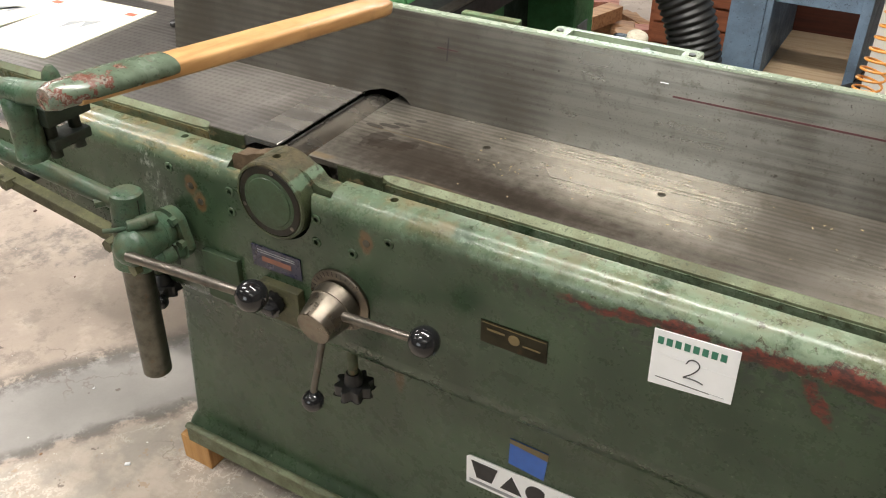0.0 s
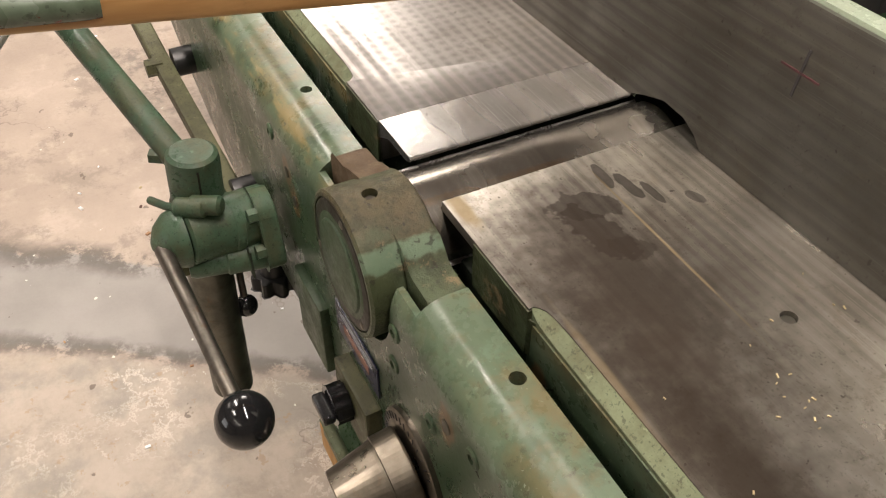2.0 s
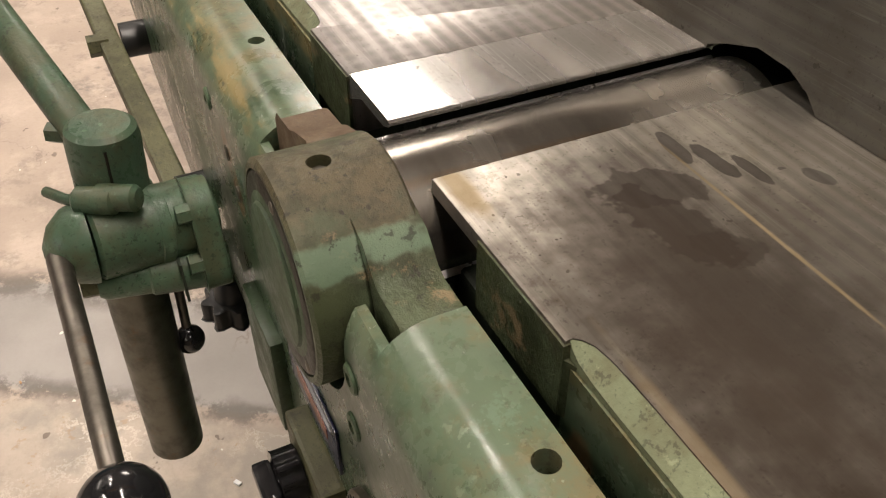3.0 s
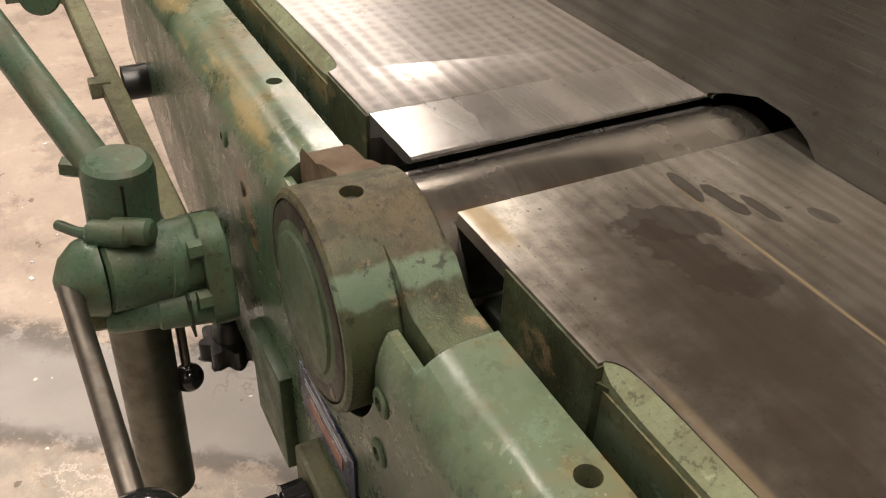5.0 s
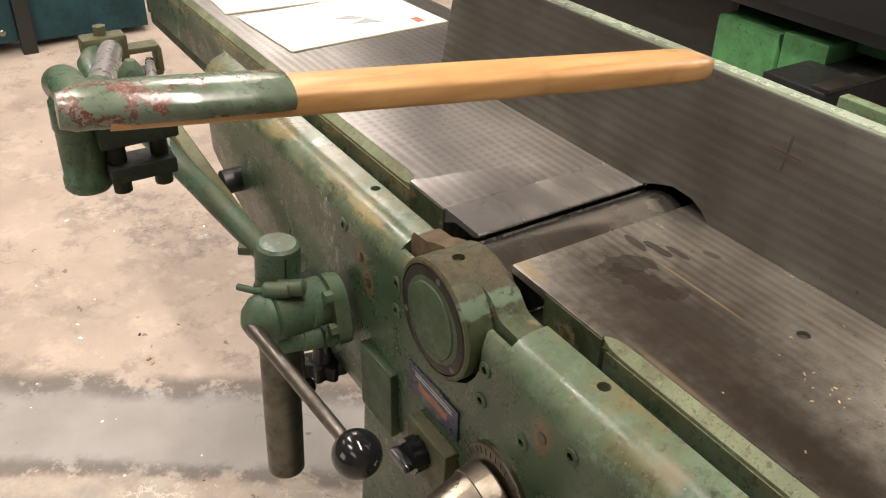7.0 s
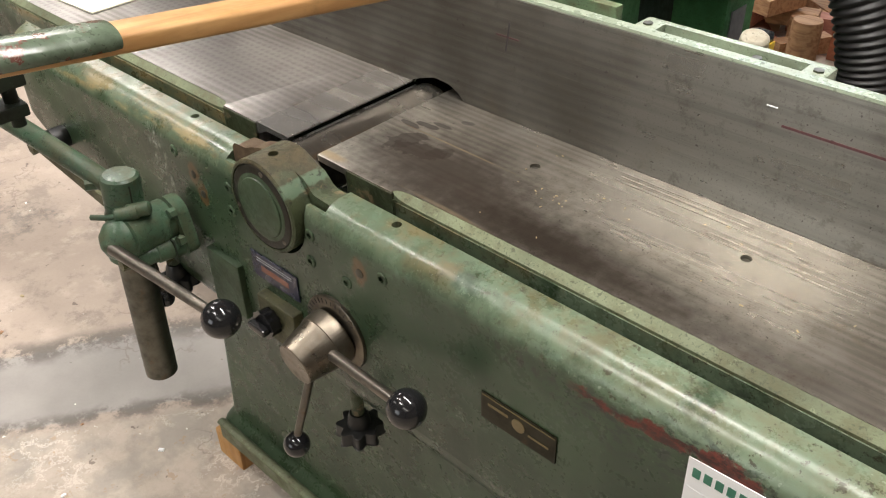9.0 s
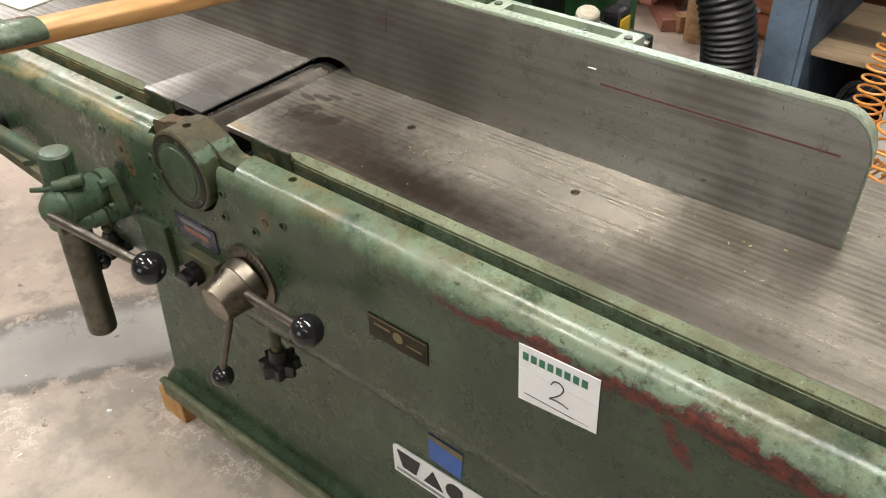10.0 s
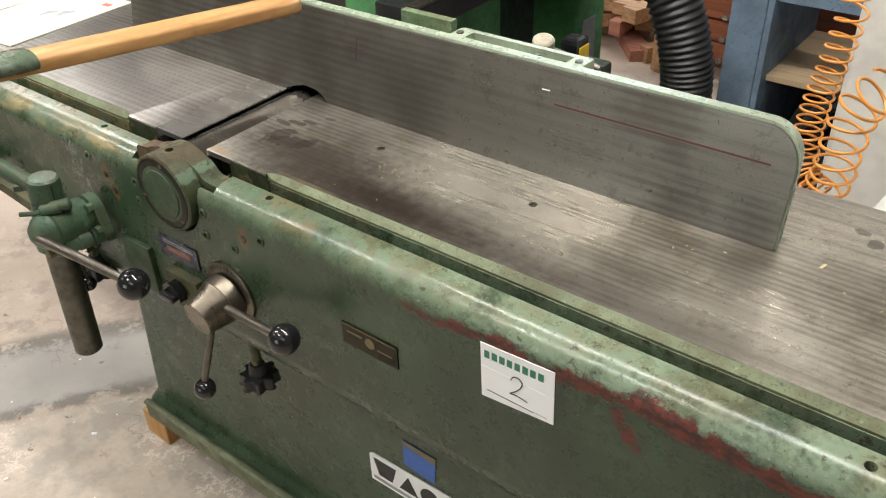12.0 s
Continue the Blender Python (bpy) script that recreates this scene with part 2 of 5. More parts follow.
def iron(name, stripe, colour=(0.25, 0.233, 0.205), dark=(0.095, 0.078, 0.058), rough=0.31, stains=(), scuffs=(), pitch=0.011, rust=0.35, cross=0.0):
    """Planed cast iron: tool lines along x, brown bloom, oil marks. stripe: the axis across the lines."""
    t = Tree(name)
    s = [3, 3, 3]
    s[stripe] = 1.0 / pitch * 0.9
    s[0] = 0.7
    bands = t.node("TexWave")
    bands.wave_type, bands.bands_direction, bands.wave_profile = "BANDS", ("X", "Y", "Z")[stripe], "SIN"
    t.put(bands.inputs["Vector"], t.scaled((0.15, 1, 1) if stripe else (1, 1, 1)))
    bands.inputs["Scale"].default_value, bands.inputs["Distortion"].default_value = 0.314 / pitch, 1.8
    bands.inputs["Detail"].default_value, bands.inputs["Detail Scale"].default_value = 3, 1.4
    lines = t.math("ADD", t.math("MULTIPLY", t.noise(1, 3, 0.6, co=t.scaled(tuple(s))), 0.62), t.math("MULTIPLY", bands.outputs["Fac"], t.math("MULTIPLY", t.step(t.noise(5, 3), 0.35, 0.65), 0.28)))
    s[stripe] = 700
    s[0] = 12
    hair = t.noise(1, 3, 0.7, co=t.scaled(tuple(s)))
    big = t.noise(5, 5, 0.6)
    c = t.mix(t.step(lines, 0.25, 0.62), tuple(1.12 * v for v in colour), tuple(0.62 * v for v in colour))
    c = t.mix(t.math("MULTIPLY", t.step(big, 0.42, 0.7), 0.75), c, dark)
    c = t.mix(t.math("MULTIPLY", t.step(t.noise(17, 6, 0.7), 0.55, 0.7), rust), c, (0.17, 0.125, 0.065))
    c = t.mix(t.math("MULTIPLY", t.step(hair, 0.54, 0.70), 0.36), c, tuple(1.4 * v for v in colour))
    c = t.mix(t.math("MULTIPLY", t.step(t.noise(1, 5, 0.7, co=t.scaled((2.2, 90, 90), (3, 1, 5))), 0.56, 0.66), 0.3), c, tuple(0.5 * v for v in colour))
    c = t.mix(t.math("MULTIPLY", t.step(t.noise(140, 2), 0.71, 0.74), 0.7), c, (0.04, 0.03, 0.025))
    c = t.mix(t.math("MULTIPLY", t.step(t.noise(45, 6, 0.78), 0.54, 0.66), 0.45), c, dark)
    c = t.mix(t.math("MULTIPLY", t.step(t.noise(420, 3, 0.6), 0.60, 0.68), 0.4), c, (0.045, 0.036, 0.028))
    r = t.math("ADD", t.step(lines, 0.25, 0.62, rough - 0.06, rough + 0.08), t.math("MULTIPLY", big, 0.12))
    for x, y, rx, ry, turn, rag, deep in stains:
        m = t.math("MULTIPLY", t.blob(x, y, rx, ry, turn, rag, "xy", *((0.90, 1.04) if rx < 0.08 else (0.1, 1.35))), deep)
        c = t.mix(m, c, (0.018, 0.015, 0.013) if rx < 0.08 else (0.036, 0.026, 0.018))
        r = t.math("ADD", r, t.math("MULTIPLY", m, 0.12))
    for x, y, rx, ry, turn, deep in scuffs:
        m = t.math("MULTIPLY", t.blob(x, y, rx, ry, turn, 0.8, "xy", 0.4, 1.2), deep)
        c = t.mix(m, c, (0.27, 0.205, 0.115))
        r = t.math("ADD", r, t.math("MULTIPLY", m, 0.2))
    high = t.math("ADD", lines, t.math("MULTIPLY", hair, 0.4))
    if cross:
        w = t.node("TexWave")
        w.wave_type, w.bands_direction = "BANDS", "X"
        t.put(w.inputs["Vector"], t.co)
        w.inputs["Scale"].default_value, w.inputs["Distortion"].default_value, w.inputs["Detail"].default_value = 0.314 / pitch, 1.2, 2
        c = t.mix(t.math("MULTIPLY", t.math("MULTIPLY", w.outputs["Fac"], bands.outputs["Fac"]), cross), c, tuple(0.5 * v for v in colour))
        high = t.math("ADD", high, t.math("MULTIPLY", t.math("MULTIPLY", w.outputs["Fac"], bands.outputs["Fac"]), cross))
    t.bump(high, 0.09, 0.0014)
    return t.done(c, r, 0.82)


def cutter_steel():
    """Ground steel with fine rings round the block."""
    t = Tree("ground_cutter_steel")
    rings = t.noise(1, 3, 0.6, co=t.scaled((2, 260, 2)))
    c = t.mix(t.step(rings, 0.3, 0.7), (0.30, 0.28, 0.25), (0.25, 0.232, 0.205))
    c = t.mix(t.math("MULTIPLY", t.step(t.noise(9, 4), 0.45, 0.75), 0.4), c, (0.17, 0.145, 0.115))
    t.bump(rings, 0.02, 0.0004)
    return t.done(c, t.step(t.noise(20, 3), 0.3, 0.7, 0.20, 0.29), 0.95)


def chipped_sleeve():
    """Grey-green gloss on metal, knocked off to red primer and bare steel."""
    t = Tree("chipped_sleeve_enamel")
    c = t.mix(t.step(t.noise(20, 5, 0.65), 0.38, 0.66), (0.115, 0.150, 0.105), (0.060, 0.080, 0.052))
    c = t.mix(t.math("MULTIPLY", t.step(t.noise(180, 3, 0.6), 0.60, 0.66), 0.6), c, (0.03, 0.035, 0.025))
    y = t.axis(1)
    ends = t.math("MAXIMUM", t.step(y, -0.262, -0.222, 1, 0), t.step(y, -0.146, -0.134))
    worn = t.math("ADD", t.noise(42, 6, 0.7), t.math("MULTIPLY", ends, 0.10))
    c = t.mix(t.step(worn, 0.585, 0.61), c, (0.115, 0.036, 0.024))
    c = t.mix(t.step(worn, 0.64, 0.66), c, (0.20, 0.18, 0.15))
    c = t.mix(t.step(worn, 0.70, 0.72), c, (0.045, 0.030, 0.024))
    t.bump(t.math("SUBTRACT", t.noise(30, 3), t.math("MULTIPLY", t.step(worn, 0.585, 0.61), 0.5)), 0.35, 0.002)
    return t.done(c, t.step(t.noise(25, 3), 0.3, 0.7, 0.14, 0.30))


def patina():
    """Grimy cast bearing housing: green enamel under brown oily dust, with bare tan and verdigris patches."""
    t = Tree("grimy_housing_enamel")
    z = t.axis(2)
    big, mid, fine = t.noise(16, 7, 0.7), t.noise(60, 6, 0.7), t.noise(300, 4, 0.7)
    c = t.mix(t.step(big, 0.38, 0.62), (0.046, 0.057, 0.026), (0.030, 0.037, 0.018))
    c = t.mix(t.math("MULTIPLY", t.step(t.noise(28, 7, 0.72, co=t.scaled((1, 1, 1), (2, 3, 1))), 0.50, 0.58), 0.6), c, (0.070, 0.092, 0.050))
    dust = t.step(t.math("ADD", t.math("MULTIPLY", t.math("SUBTRACT", z, 0.872), 9.0), t.noise(22, 7, 0.7)), 0.36, 0.72)
    c = t.mix(t.math("MULTIPLY", dust, 0.75), c, t.mix(t.step(mid, 0.38, 0.64), (0.105, 0.080, 0.042), (0.050, 0.038, 0.021)))
    c = t.mix(t.math("MULTIPLY", t.step(t.noise(24, 8, 0.74, co=t.scaled((1, 1, 1), (5, 2, 7))), 0.57, 0.63), 0.75), c, (0.185, 0.135, 0.075))
    c = t.mix(t.math("MULTIPLY", t.blob(0.046, 0.866, 0.013, 0.010, 30, 1.4, "xz"), 0.7), c, (0.120, 0.185, 0.120))
    c = t.mix(t.math("MULTIPLY", t.step(t.noise(130, 5, 0.7), 0.58, 0.64), 0.7), c, (0.016, 0.013, 0.008))
    t.bump(t.math("ADD", t.math("MULTIPLY", mid, 1.2), t.math("MULTIPLY", fine, 0.45)), 0.55, 0.003)
    return t.done(c, t.step(mid, 0.3, 0.8, 0.36, 0.70), 0.0, **{"Specular IOR Level": 0.35})


def metal(name, colour, rough=0.3, grain=120, brown=0.3):
    t = Tree(name)
    n, f = t.noise(30, 5, 0.65), t.noise(grain, 3)
    c = t.mix(t.step(n, 0.4, 0.75), colour, tuple(0.6 * v for v in colour))
    c = t.mix(t.math("MULTIPLY", t.step(t.noise(55, 5, 0.7), 0.55, 0.7), brown), c, (0.14, 0.08, 0.04))
    t.bump(f, 0.08, 0.001)
    return t.done(c, t.step(n, 0.3, 0.8, rough - 0.08, rough + 0.2), 0.95)


def timber(name, a, b, along=1, rough=0.4, scale=1.0, coat=0.0):
    t = Tree(name)
    s = [60 * scale] * 3
    s[along] = 3 * scale
    g = t.noise(1, 5, 0.6, co=t.scaled(tuple(s)), warp=0.4)
    c = t.mix(t.step(g, 0.35, 0.7), a, b)
    c = t.mix(t.math("MULTIPLY", t.step(t.noise(25, 5, 0.7), 0.55, 0.75), 0.35), c, tuple(0.45 * v for v in b))
    t.bump(g, 0.15, 0.001)
    return t.done(c, t.step(t.noise(40), 0.3, 0.8, rough - 0.08, rough + 0.15), 0.0, **({"Coat Weight": coat} if coat else {}))


def plain(name, colour, rough=0.5, metal_=0.0, grit=0.15, scale=60):
    t = Tree(name)
    n = t.noise(scale, 4, 0.6)
    c = t.mix(t.math("MULTIPLY", t.step(n, 0.35, 0.75), grit * 3), colour, tuple(0.7 * v for v in colour))
    t.bump(n, 0.08, 0.001)
    return t.done(c, t.step(n, 0.3, 0.8, max(0.05, rough - 0.08), min(1, rough + 0.12)), metal_)


def concrete():
    """Worn workshop floor: bare screed, a smooth grey band of newer mortar, oil, paint flecks."""
    t = Tree("workshop_concrete")
    x, y = t.axis(0), t.axis(1)
    big, mid, fine = t.noise(1.6, 6, 0.6), t.noise(9, 6, 0.65), t.noise(120, 4, 0.7)
    c = t.mix(t.step(big, 0.35, 0.68), (0.47, 0.385, 0.315), (0.35, 0.282, 0.23))
    c = t.mix(t.math("MULTIPLY", t.step(mid, 0.5, 0.7), 0.5), c, (0.58, 0.49, 0.41))
    c = t.mix(t.math("MULTIPLY", t.step(t.noise(6, 8, 0.78), 0.51, 0.62), 0.6), c, (0.25, 0.205, 0.17))
    c = t.mix(t.math("MULTIPLY", t.step(t.noise(70, 6, 0.8), 0.55, 0.68), 0.22), c, (0.24, 0.20, 0.165))
    s = t.math("SUBTRACT", t.math("MULTIPLY", x, 0.83), t.math("MULTIPLY", y, 0.55))
    s = t.math("ADD", s, t.math("MULTIPLY", t.math("SUBTRACT", t.noise(5, 6, 0.65), 0.5), 0.11))
    band = t.math("MULTIPLY", t.step(s, -0.815, -0.80), t.step(s, -0.560, -0.545, 1, 0))
    c = t.mix(band, c, t.mix(t.step(t.noise(3, 4), 0.35, 0.7), (0.36, 0.335, 0.31), (0.27, 0.25, 0.23)))
    edge = t.math("MAXIMUM", t.step(t.math("ABSOLUTE", t.math("ADD", s, 0.808)), 0.010, 0.060, 1, 0), t.step(t.math("ABSOLUTE", t.math("ADD", s, 0.552)), 0.006, 0.040, 1, 0))
    edge = t.math("MULTIPLY", edge, t.step(t.noise(11, 6, 0.75), 0.40, 0.52))
    c = t.mix(t.math("MULTIPLY", edge, 0.85), c, (0.13, 0.115, 0.10))
    # flaking light coat on the near side of the band, worn through in places
    near = t.step(s, -0.545, -0.50)
    worn = t.math("MULTIPLY", near, t.step(t.noise(4.5, 7, 0.68), 0.46, 0.60))
    c = t.mix(t.math("MULTIPLY", near, 0.65), c, t.mix(t.step(t.noise(12, 6, 0.7), 0.36, 0.66), (0.50, 0.44, 0.37), (0.40, 0.345, 0.285)))
    c = t.mix(t.math("MULTIPLY", worn, 0.62), c, (0.265, 0.245, 0.215))
    rim = t.math("MULTIPLY", near, t.step(t.math("ABSOLUTE", t.math("SUBTRACT", t.noise(11, 8, 0.74), 0.53)), 0.004, 0.022, 1, 0))
    c = t.mix(t.math("MULTIPLY", rim, t.math("MULTIPLY", t.step(t.noise(3.2, 3), 0.45, 0.58), 0.8)), c, (0.66, 0.60, 0.52))
    ochre = t.math("MULTIPLY", near, t.step(t.noise(26, 6, 0.72, co=t.scaled((1, 1, 1), (4, 2, 0))), 0.60, 0.64))
    c = t.mix(t.math("MULTIPLY", ochre, 0.5), c, (0.37, 0.245, 0.135))
    for bx, by, rx, ry, turn in ((-1.66, 0.13, 0.20, 0.10, 40), (-1.95, 0.06, 0.2, 0.09, 60), (-1.3, 0.55, 0.3, 0.12, 30)):
        m = t.math("MULTIPLY", t.blob(bx, by, rx, ry, turn, 1.4), t.step(t.noise(14, 6, 0.75), 0.42, 0.62))
        c = t.mix(t.math("MULTIPLY", m, 0.7), c, (0.17, 0.15, 0.135))
    c = t.mix(t.step(t.noise(40, 2), 0.745, 0.755), c, (0.68, 0.68, 0.6))
    c = t.mix(t.math("MULTIPLY", t.step(t.noise(19, 3), 0.70, 0.72), 0.7), c, (0.12, 0.09, 0.07))
    vein = t.math("ABSOLUTE", t.math("SUBTRACT", t.noise(1.7, 6, 0.6), 0.5))
    c = t.mix(t.math("MULTIPLY", t.step(vein, 0.0, 0.006, 1, 0), t.math("MULTIPLY", t.step(t.noise(2.6, 2), 0.5, 0.6), 0.5)), c, (0.17, 0.13, 0.11))
    t.bump(t.math("ADD", t.math("MULTIPLY", mid, 0.7), t.math("MULTIPLY", fine, 0.3)), 0.22, 0.003)
    return t.done(c, t.math("SUBTRACT", t.step(fine, 0.3, 0.8, 0.55, 0.85), t.math("MULTIPLY", band, 0.12)))


def glow(name, colour, strength):
    t = Tree(name)
    return t.done((0.8, 0.8, 0.8), 0.5, 0.0, **{"Emission Color": colour, "Emission Strength": strength})


M = {}
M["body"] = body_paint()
M["green"] = paint("guard_enamel", (0.060, 0.108, 0.066), (0.07, 0.062, 0.03), wear=0.6, rough=0.27)
M["olive"] = paint("rail_enamel", (0.095, 0.095, 0.045), wear=0.6, rough=0.45)
M["grimy"] = patina()
M["ringbrown"] = paint("oily_brown_ring", (0.010, 0.009, 0.005), (0.020, 0.013, 0.006), 0.36, 0.6)
M["rustbrown"] = paint("rusty_brown_enamel", (0.125, 0.085, 0.050), (0.05, 0.03, 0.015), 0.5, 0.6)
M["capgreen"] = paint("cap_enamel", (0.052, 0.088, 0.047), (0.040, 0.045, 0.020), 0.34, 0.45)
M["sleeve"] = chipped_sleeve()
M["pale"] = paint("pale_enamel", (0.33, 0.39, 0.29), (0.20, 0.19, 0.14), 0.18, 0.3)
M["boardgreen"] = paint("dull_green_board", (0.16, 0.24, 0.13), (0.10, 0.06, 0.03), 0.5, 0.6)
M["bevel"] = paint("bevel_enamel", (0.155, 0.178, 0.105), (0.10, 0.095, 0.05), 0.4, 0.65)
# dark green paint, deepened so the shade of gaps is in its colour
M["darkgreen"] = paint("shaded_dark_enamel", (0.024, 0.036, 0.023), (0.02, 0.018, 0.014), 0.5, 0.6)
M["vivid"] = paint("neighbour_enamel", (0.085, 0.26, 0.10), (0.04, 0.05, 0.03), 0.4, 0.3)
M["teal"] = paint("teal_enamel", (0.012, 0.055, 0.065), (0.01, 0.02, 0.02), 0.4, 0.3)
M["lamp"] = glow("diffuser", (1.0, 0.93, 0.82), 6.0)
SCUFFS = [(0.125, 0.201, 0.110, 0.0015, -1, 0.7), (0.024, 0.084, 0.030, 0.0085, 3, 0.8), (0.215, 0.0885, 0.075, 0.0040, -2, 0.35)]
OIL = [(0.096, 0.166, 0.040, 0.017, 14, 1.6, 0.8), (0.066, 0.170, 0.018, 0.028, -24, 1.6, 0.7), (0.124, 0.178, 0.020, 0.012, 30, 1.4, 0.6),
       (0.040, 0.207, 0.017, 0.0050, -4, 1.0, 0.75), (0.060, 0.219, 0.019, 0.0055, 4, 1.0, 0.8), (0.074, 0.231, 0.017, 0.0042, 2, 1.0, 0.75), (0.096, 0.258, 0.010, 0.006, 20, 0.8, 0.6),
       (0.33, 0.112, 0.30, 0.062, -3, 0.5, 0.95), (0.15, 0.15, 0.20, 0.105, 8, 0.7, 0.88), (0.72, 0.10, 0.36, 0.040, 0, 0.8, 0.4), (0.93, 0.40, 0.018, 0.010, 20, 1.0, 0.55), (0.90, 0.385, 0.012, 0.010, 70, 1.0, 0.55), (0.88, 0.405, 0.010, 0.008, 0, 1.0, 0.5)]
M["infeed"] = iron("infeed_iron", 1, (0.37, 0.347, 0.302), rough=0.27, stains=OIL, scuffs=SCUFFS)
M["outfeed"] = iron("outfeed_iron", 1, (0.30, 0.283, 0.268), (0.15, 0.132, 0.115), 0.30, pitch=0.013, rust=0.12, cross=0.6)
M["lipsteel"] = iron("lip_steel", 1, (0.36, 0.35, 0.335), (0.17, 0.155, 0.14), 0.21, pitch=0.05, rust=0.1)
M["fence"] = iron("fence_iron", 2, (0.215, 0.205, 0.182), (0.095, 0.084, 0.067), 0.29, pitch=0.012, rust=0.15)
M["cutter"] = cutter_steel()
M["steel"] = metal("bright_steel", (0.40, 0.375, 0.345), 0.30, brown=0.12)
M["hub"] = metal("turned_steel", (0.175, 0.152, 0.120), 0.32, brown=0.35)
M["rod"] = metal("worn_steel_rod", (0.175, 0.158, 0.135), 0.40, brown=0.5)
M["postgrey"] = metal("dull_grey_steel", (0.135, 0.130, 0.108), 0.42, brown=0.4)
M["silver"] = metal("silver_tube", (0.62, 0.60, 0.60), 0.3, brown=0.25)
M["black"] = plain("black_bakelite", (0.010, 0.010, 0.011), 0.14, grit=0.05)
M["rubber"] = plain("black_rubber", (0.016, 0.016, 0.016), 0.42)
M["wood"] = timber("varnished_beech", (0.50, 0.295, 0.120), (0.36, 0.185, 0.066), 1, 0.38, coat=0.15)
M["block"] = timber("pine_block", (0.50, 0.28, 0.10), (0.36, 0.18, 0.06), 2, 0.6)
M["scrap"] = timber("scrap_timber", (0.45, 0.27, 0.14), (0.27, 0.14, 0.07), 0, 0.65)
M["mahogany"] = timber("pink_mahogany", (0.42, 0.19, 0.13), (0.28, 0.11, 0.08), 0, 0.6)
M["drawer"] = timber("red_stained_pine", (0.36, 0.13, 0.065), (0.24, 0.08, 0.04), 0, 0.45)
M["ply"] = timber("birch_ply", (0.52, 0.40, 0.26), (0.42, 0.30, 0.18), 0, 0.6)
M["redbrown"] = timber("redbrown_cabinet_wood", (0.10, 0.028, 0.016), (0.06, 0.018, 0.012), 0, 0.5)
M["bluepaint"] = paint("blue_grey_enamel", (0.19, 0.265, 0.36), (0.12, 0.13, 0.14), 0.45, 0.3)
M["floor"] = concrete()
M["wall"] = plain("wall_plaster", (0.24, 0.22, 0.19), 0.85, grit=0.12, scale=8)
M["ceiling"] = plain("ceiling_board", (0.26, 0.245, 0.22), 0.9, grit=0.1, scale=5)
M["pillar"] = plain("white_limewash", (0.66, 0.63, 0.58), 0.8, grit=0.22, scale=14)
M["paper"] = plain("cream_paper", (0.78, 0.76, 0.62), 0.6, grit=0.05, scale=10)
M["white"] = plain("white_label", (0.78, 0.79, 0.80), 0.4, grit=0.04, scale=30)
M["ink"] = plain("black_ink", (0.012, 0.012, 0.014), 0.5)
M["greenink"] = plain("green_ink", (0.03, 0.16, 0.10), 0.5)
M["greyink"] = plain("grey_print", (0.28, 0.29, 0.30), 0.6)
M["redink"] = plain("red_print", (0.40, 0.12, 0.07), 0.6)
M["navy"] = plain("navy_plate", (0.014, 0.016, 0.042), 0.3)
M["copper"] = plain("copper_print", (0.20, 0.075, 0.045), 0.4)
M["bluelabel"] = plain("blue_foil", (0.02, 0.10, 0.42), 0.35)
M["goldprint"] = plain("dull_gold_print", (0.13, 0.095, 0.035), 0.4)
M["brassdark"] = metal("tarnished_plate", (0.035, 0.033, 0.022), 0.42, brown=0.3)
M["cream"] = paint("cream_enamel", (0.50, 0.46, 0.36), (0.2, 0.16, 0.1), 0.4, 0.4)
M["yellow"] = plain("yellow_plastic", (0.65, 0.44, 0.03), 0.4)
M["orange"] = plain("orange_nylon", (0.62, 0.26, 0.05), 0.35, grit=0.1)
M["cloth"] = plain("white_cloth", (0.72, 0.72, 0.70), 0.9, grit=0.1, scale=25)
M["chip"] = plain("wood_chip", (0.46, 0.37, 0.21), 0.6)
M["redpencil"] = plain("red_crayon", (0.075, 0.020, 0.022), 0.6, grit=0.3, scale=200)
M["darkmark"] = plain("dark_pencil", (0.035, 0.03, 0.03), 0.6)


# ---- mesh helpers ----
def thing(name, loc, label, category, group="", kind=""):
    ob = new(name)
    ob.location = loc
    return tagged(ob, label, category, group, kind)


def part(name, bm, material, parent=None, label="", bevel=0.0, angle=38):
    """Links a bmesh (in world metres) as one mesh object, under a thing or a part."""
    bm.normal_update()
    if bevel:
        sharp = [e for e in bm.edges if len(e.link_faces) == 2 and e.calc_face_angle(0) > radians(angle)]
        bmesh.ops.bevel(bm, geom=sharp, offset=bevel, segments=2, profile=0.6, affect="EDGES", clamp_overlap=True)
    bmesh.ops.recalc_face_normals(bm, faces=bm.faces)
    widest = max(f.calc_area() for f in bm.faces)
    for f in bm.faces:
        f.smooth = not (bevel and f.calc_area() > 0.12 * widest)
    for e in bm.edges:
        e.smooth = len(e.link_faces) == 2 and e.calc_face_angle(0) < radians(angle)
    me = bpy.data.meshes.new(name)
    bm.to_mesh(me)
    bm.free()
    me.materials.append(M[material] if isinstance(material, str) else material)
    ob = new(name, me)
    if parent is not None:
        ob.parent = parent
        if parent.type == "EMPTY":
            ob.matrix_parent_inverse = Matrix.Translation(-parent.location)
    if label:
        ob["label"] = label
    return ob


def box(x0, x1, y0, y1, z0, z1, bm=None, m=None):
    bm = bm or bmesh.new()
    r = bmesh.ops.create_cube(bm, size=1)
    t = Matrix.Translation(((x0 + x1) / 2, (y0 + y1) / 2, (z0 + z1) / 2)) @ Matrix.Diagonal((x1 - x0, y1 - y0, z1 - z0, 1))
    bmesh.ops.transform(bm, matrix=(m @ t) if m else t, verts=r["verts"])
    return bm


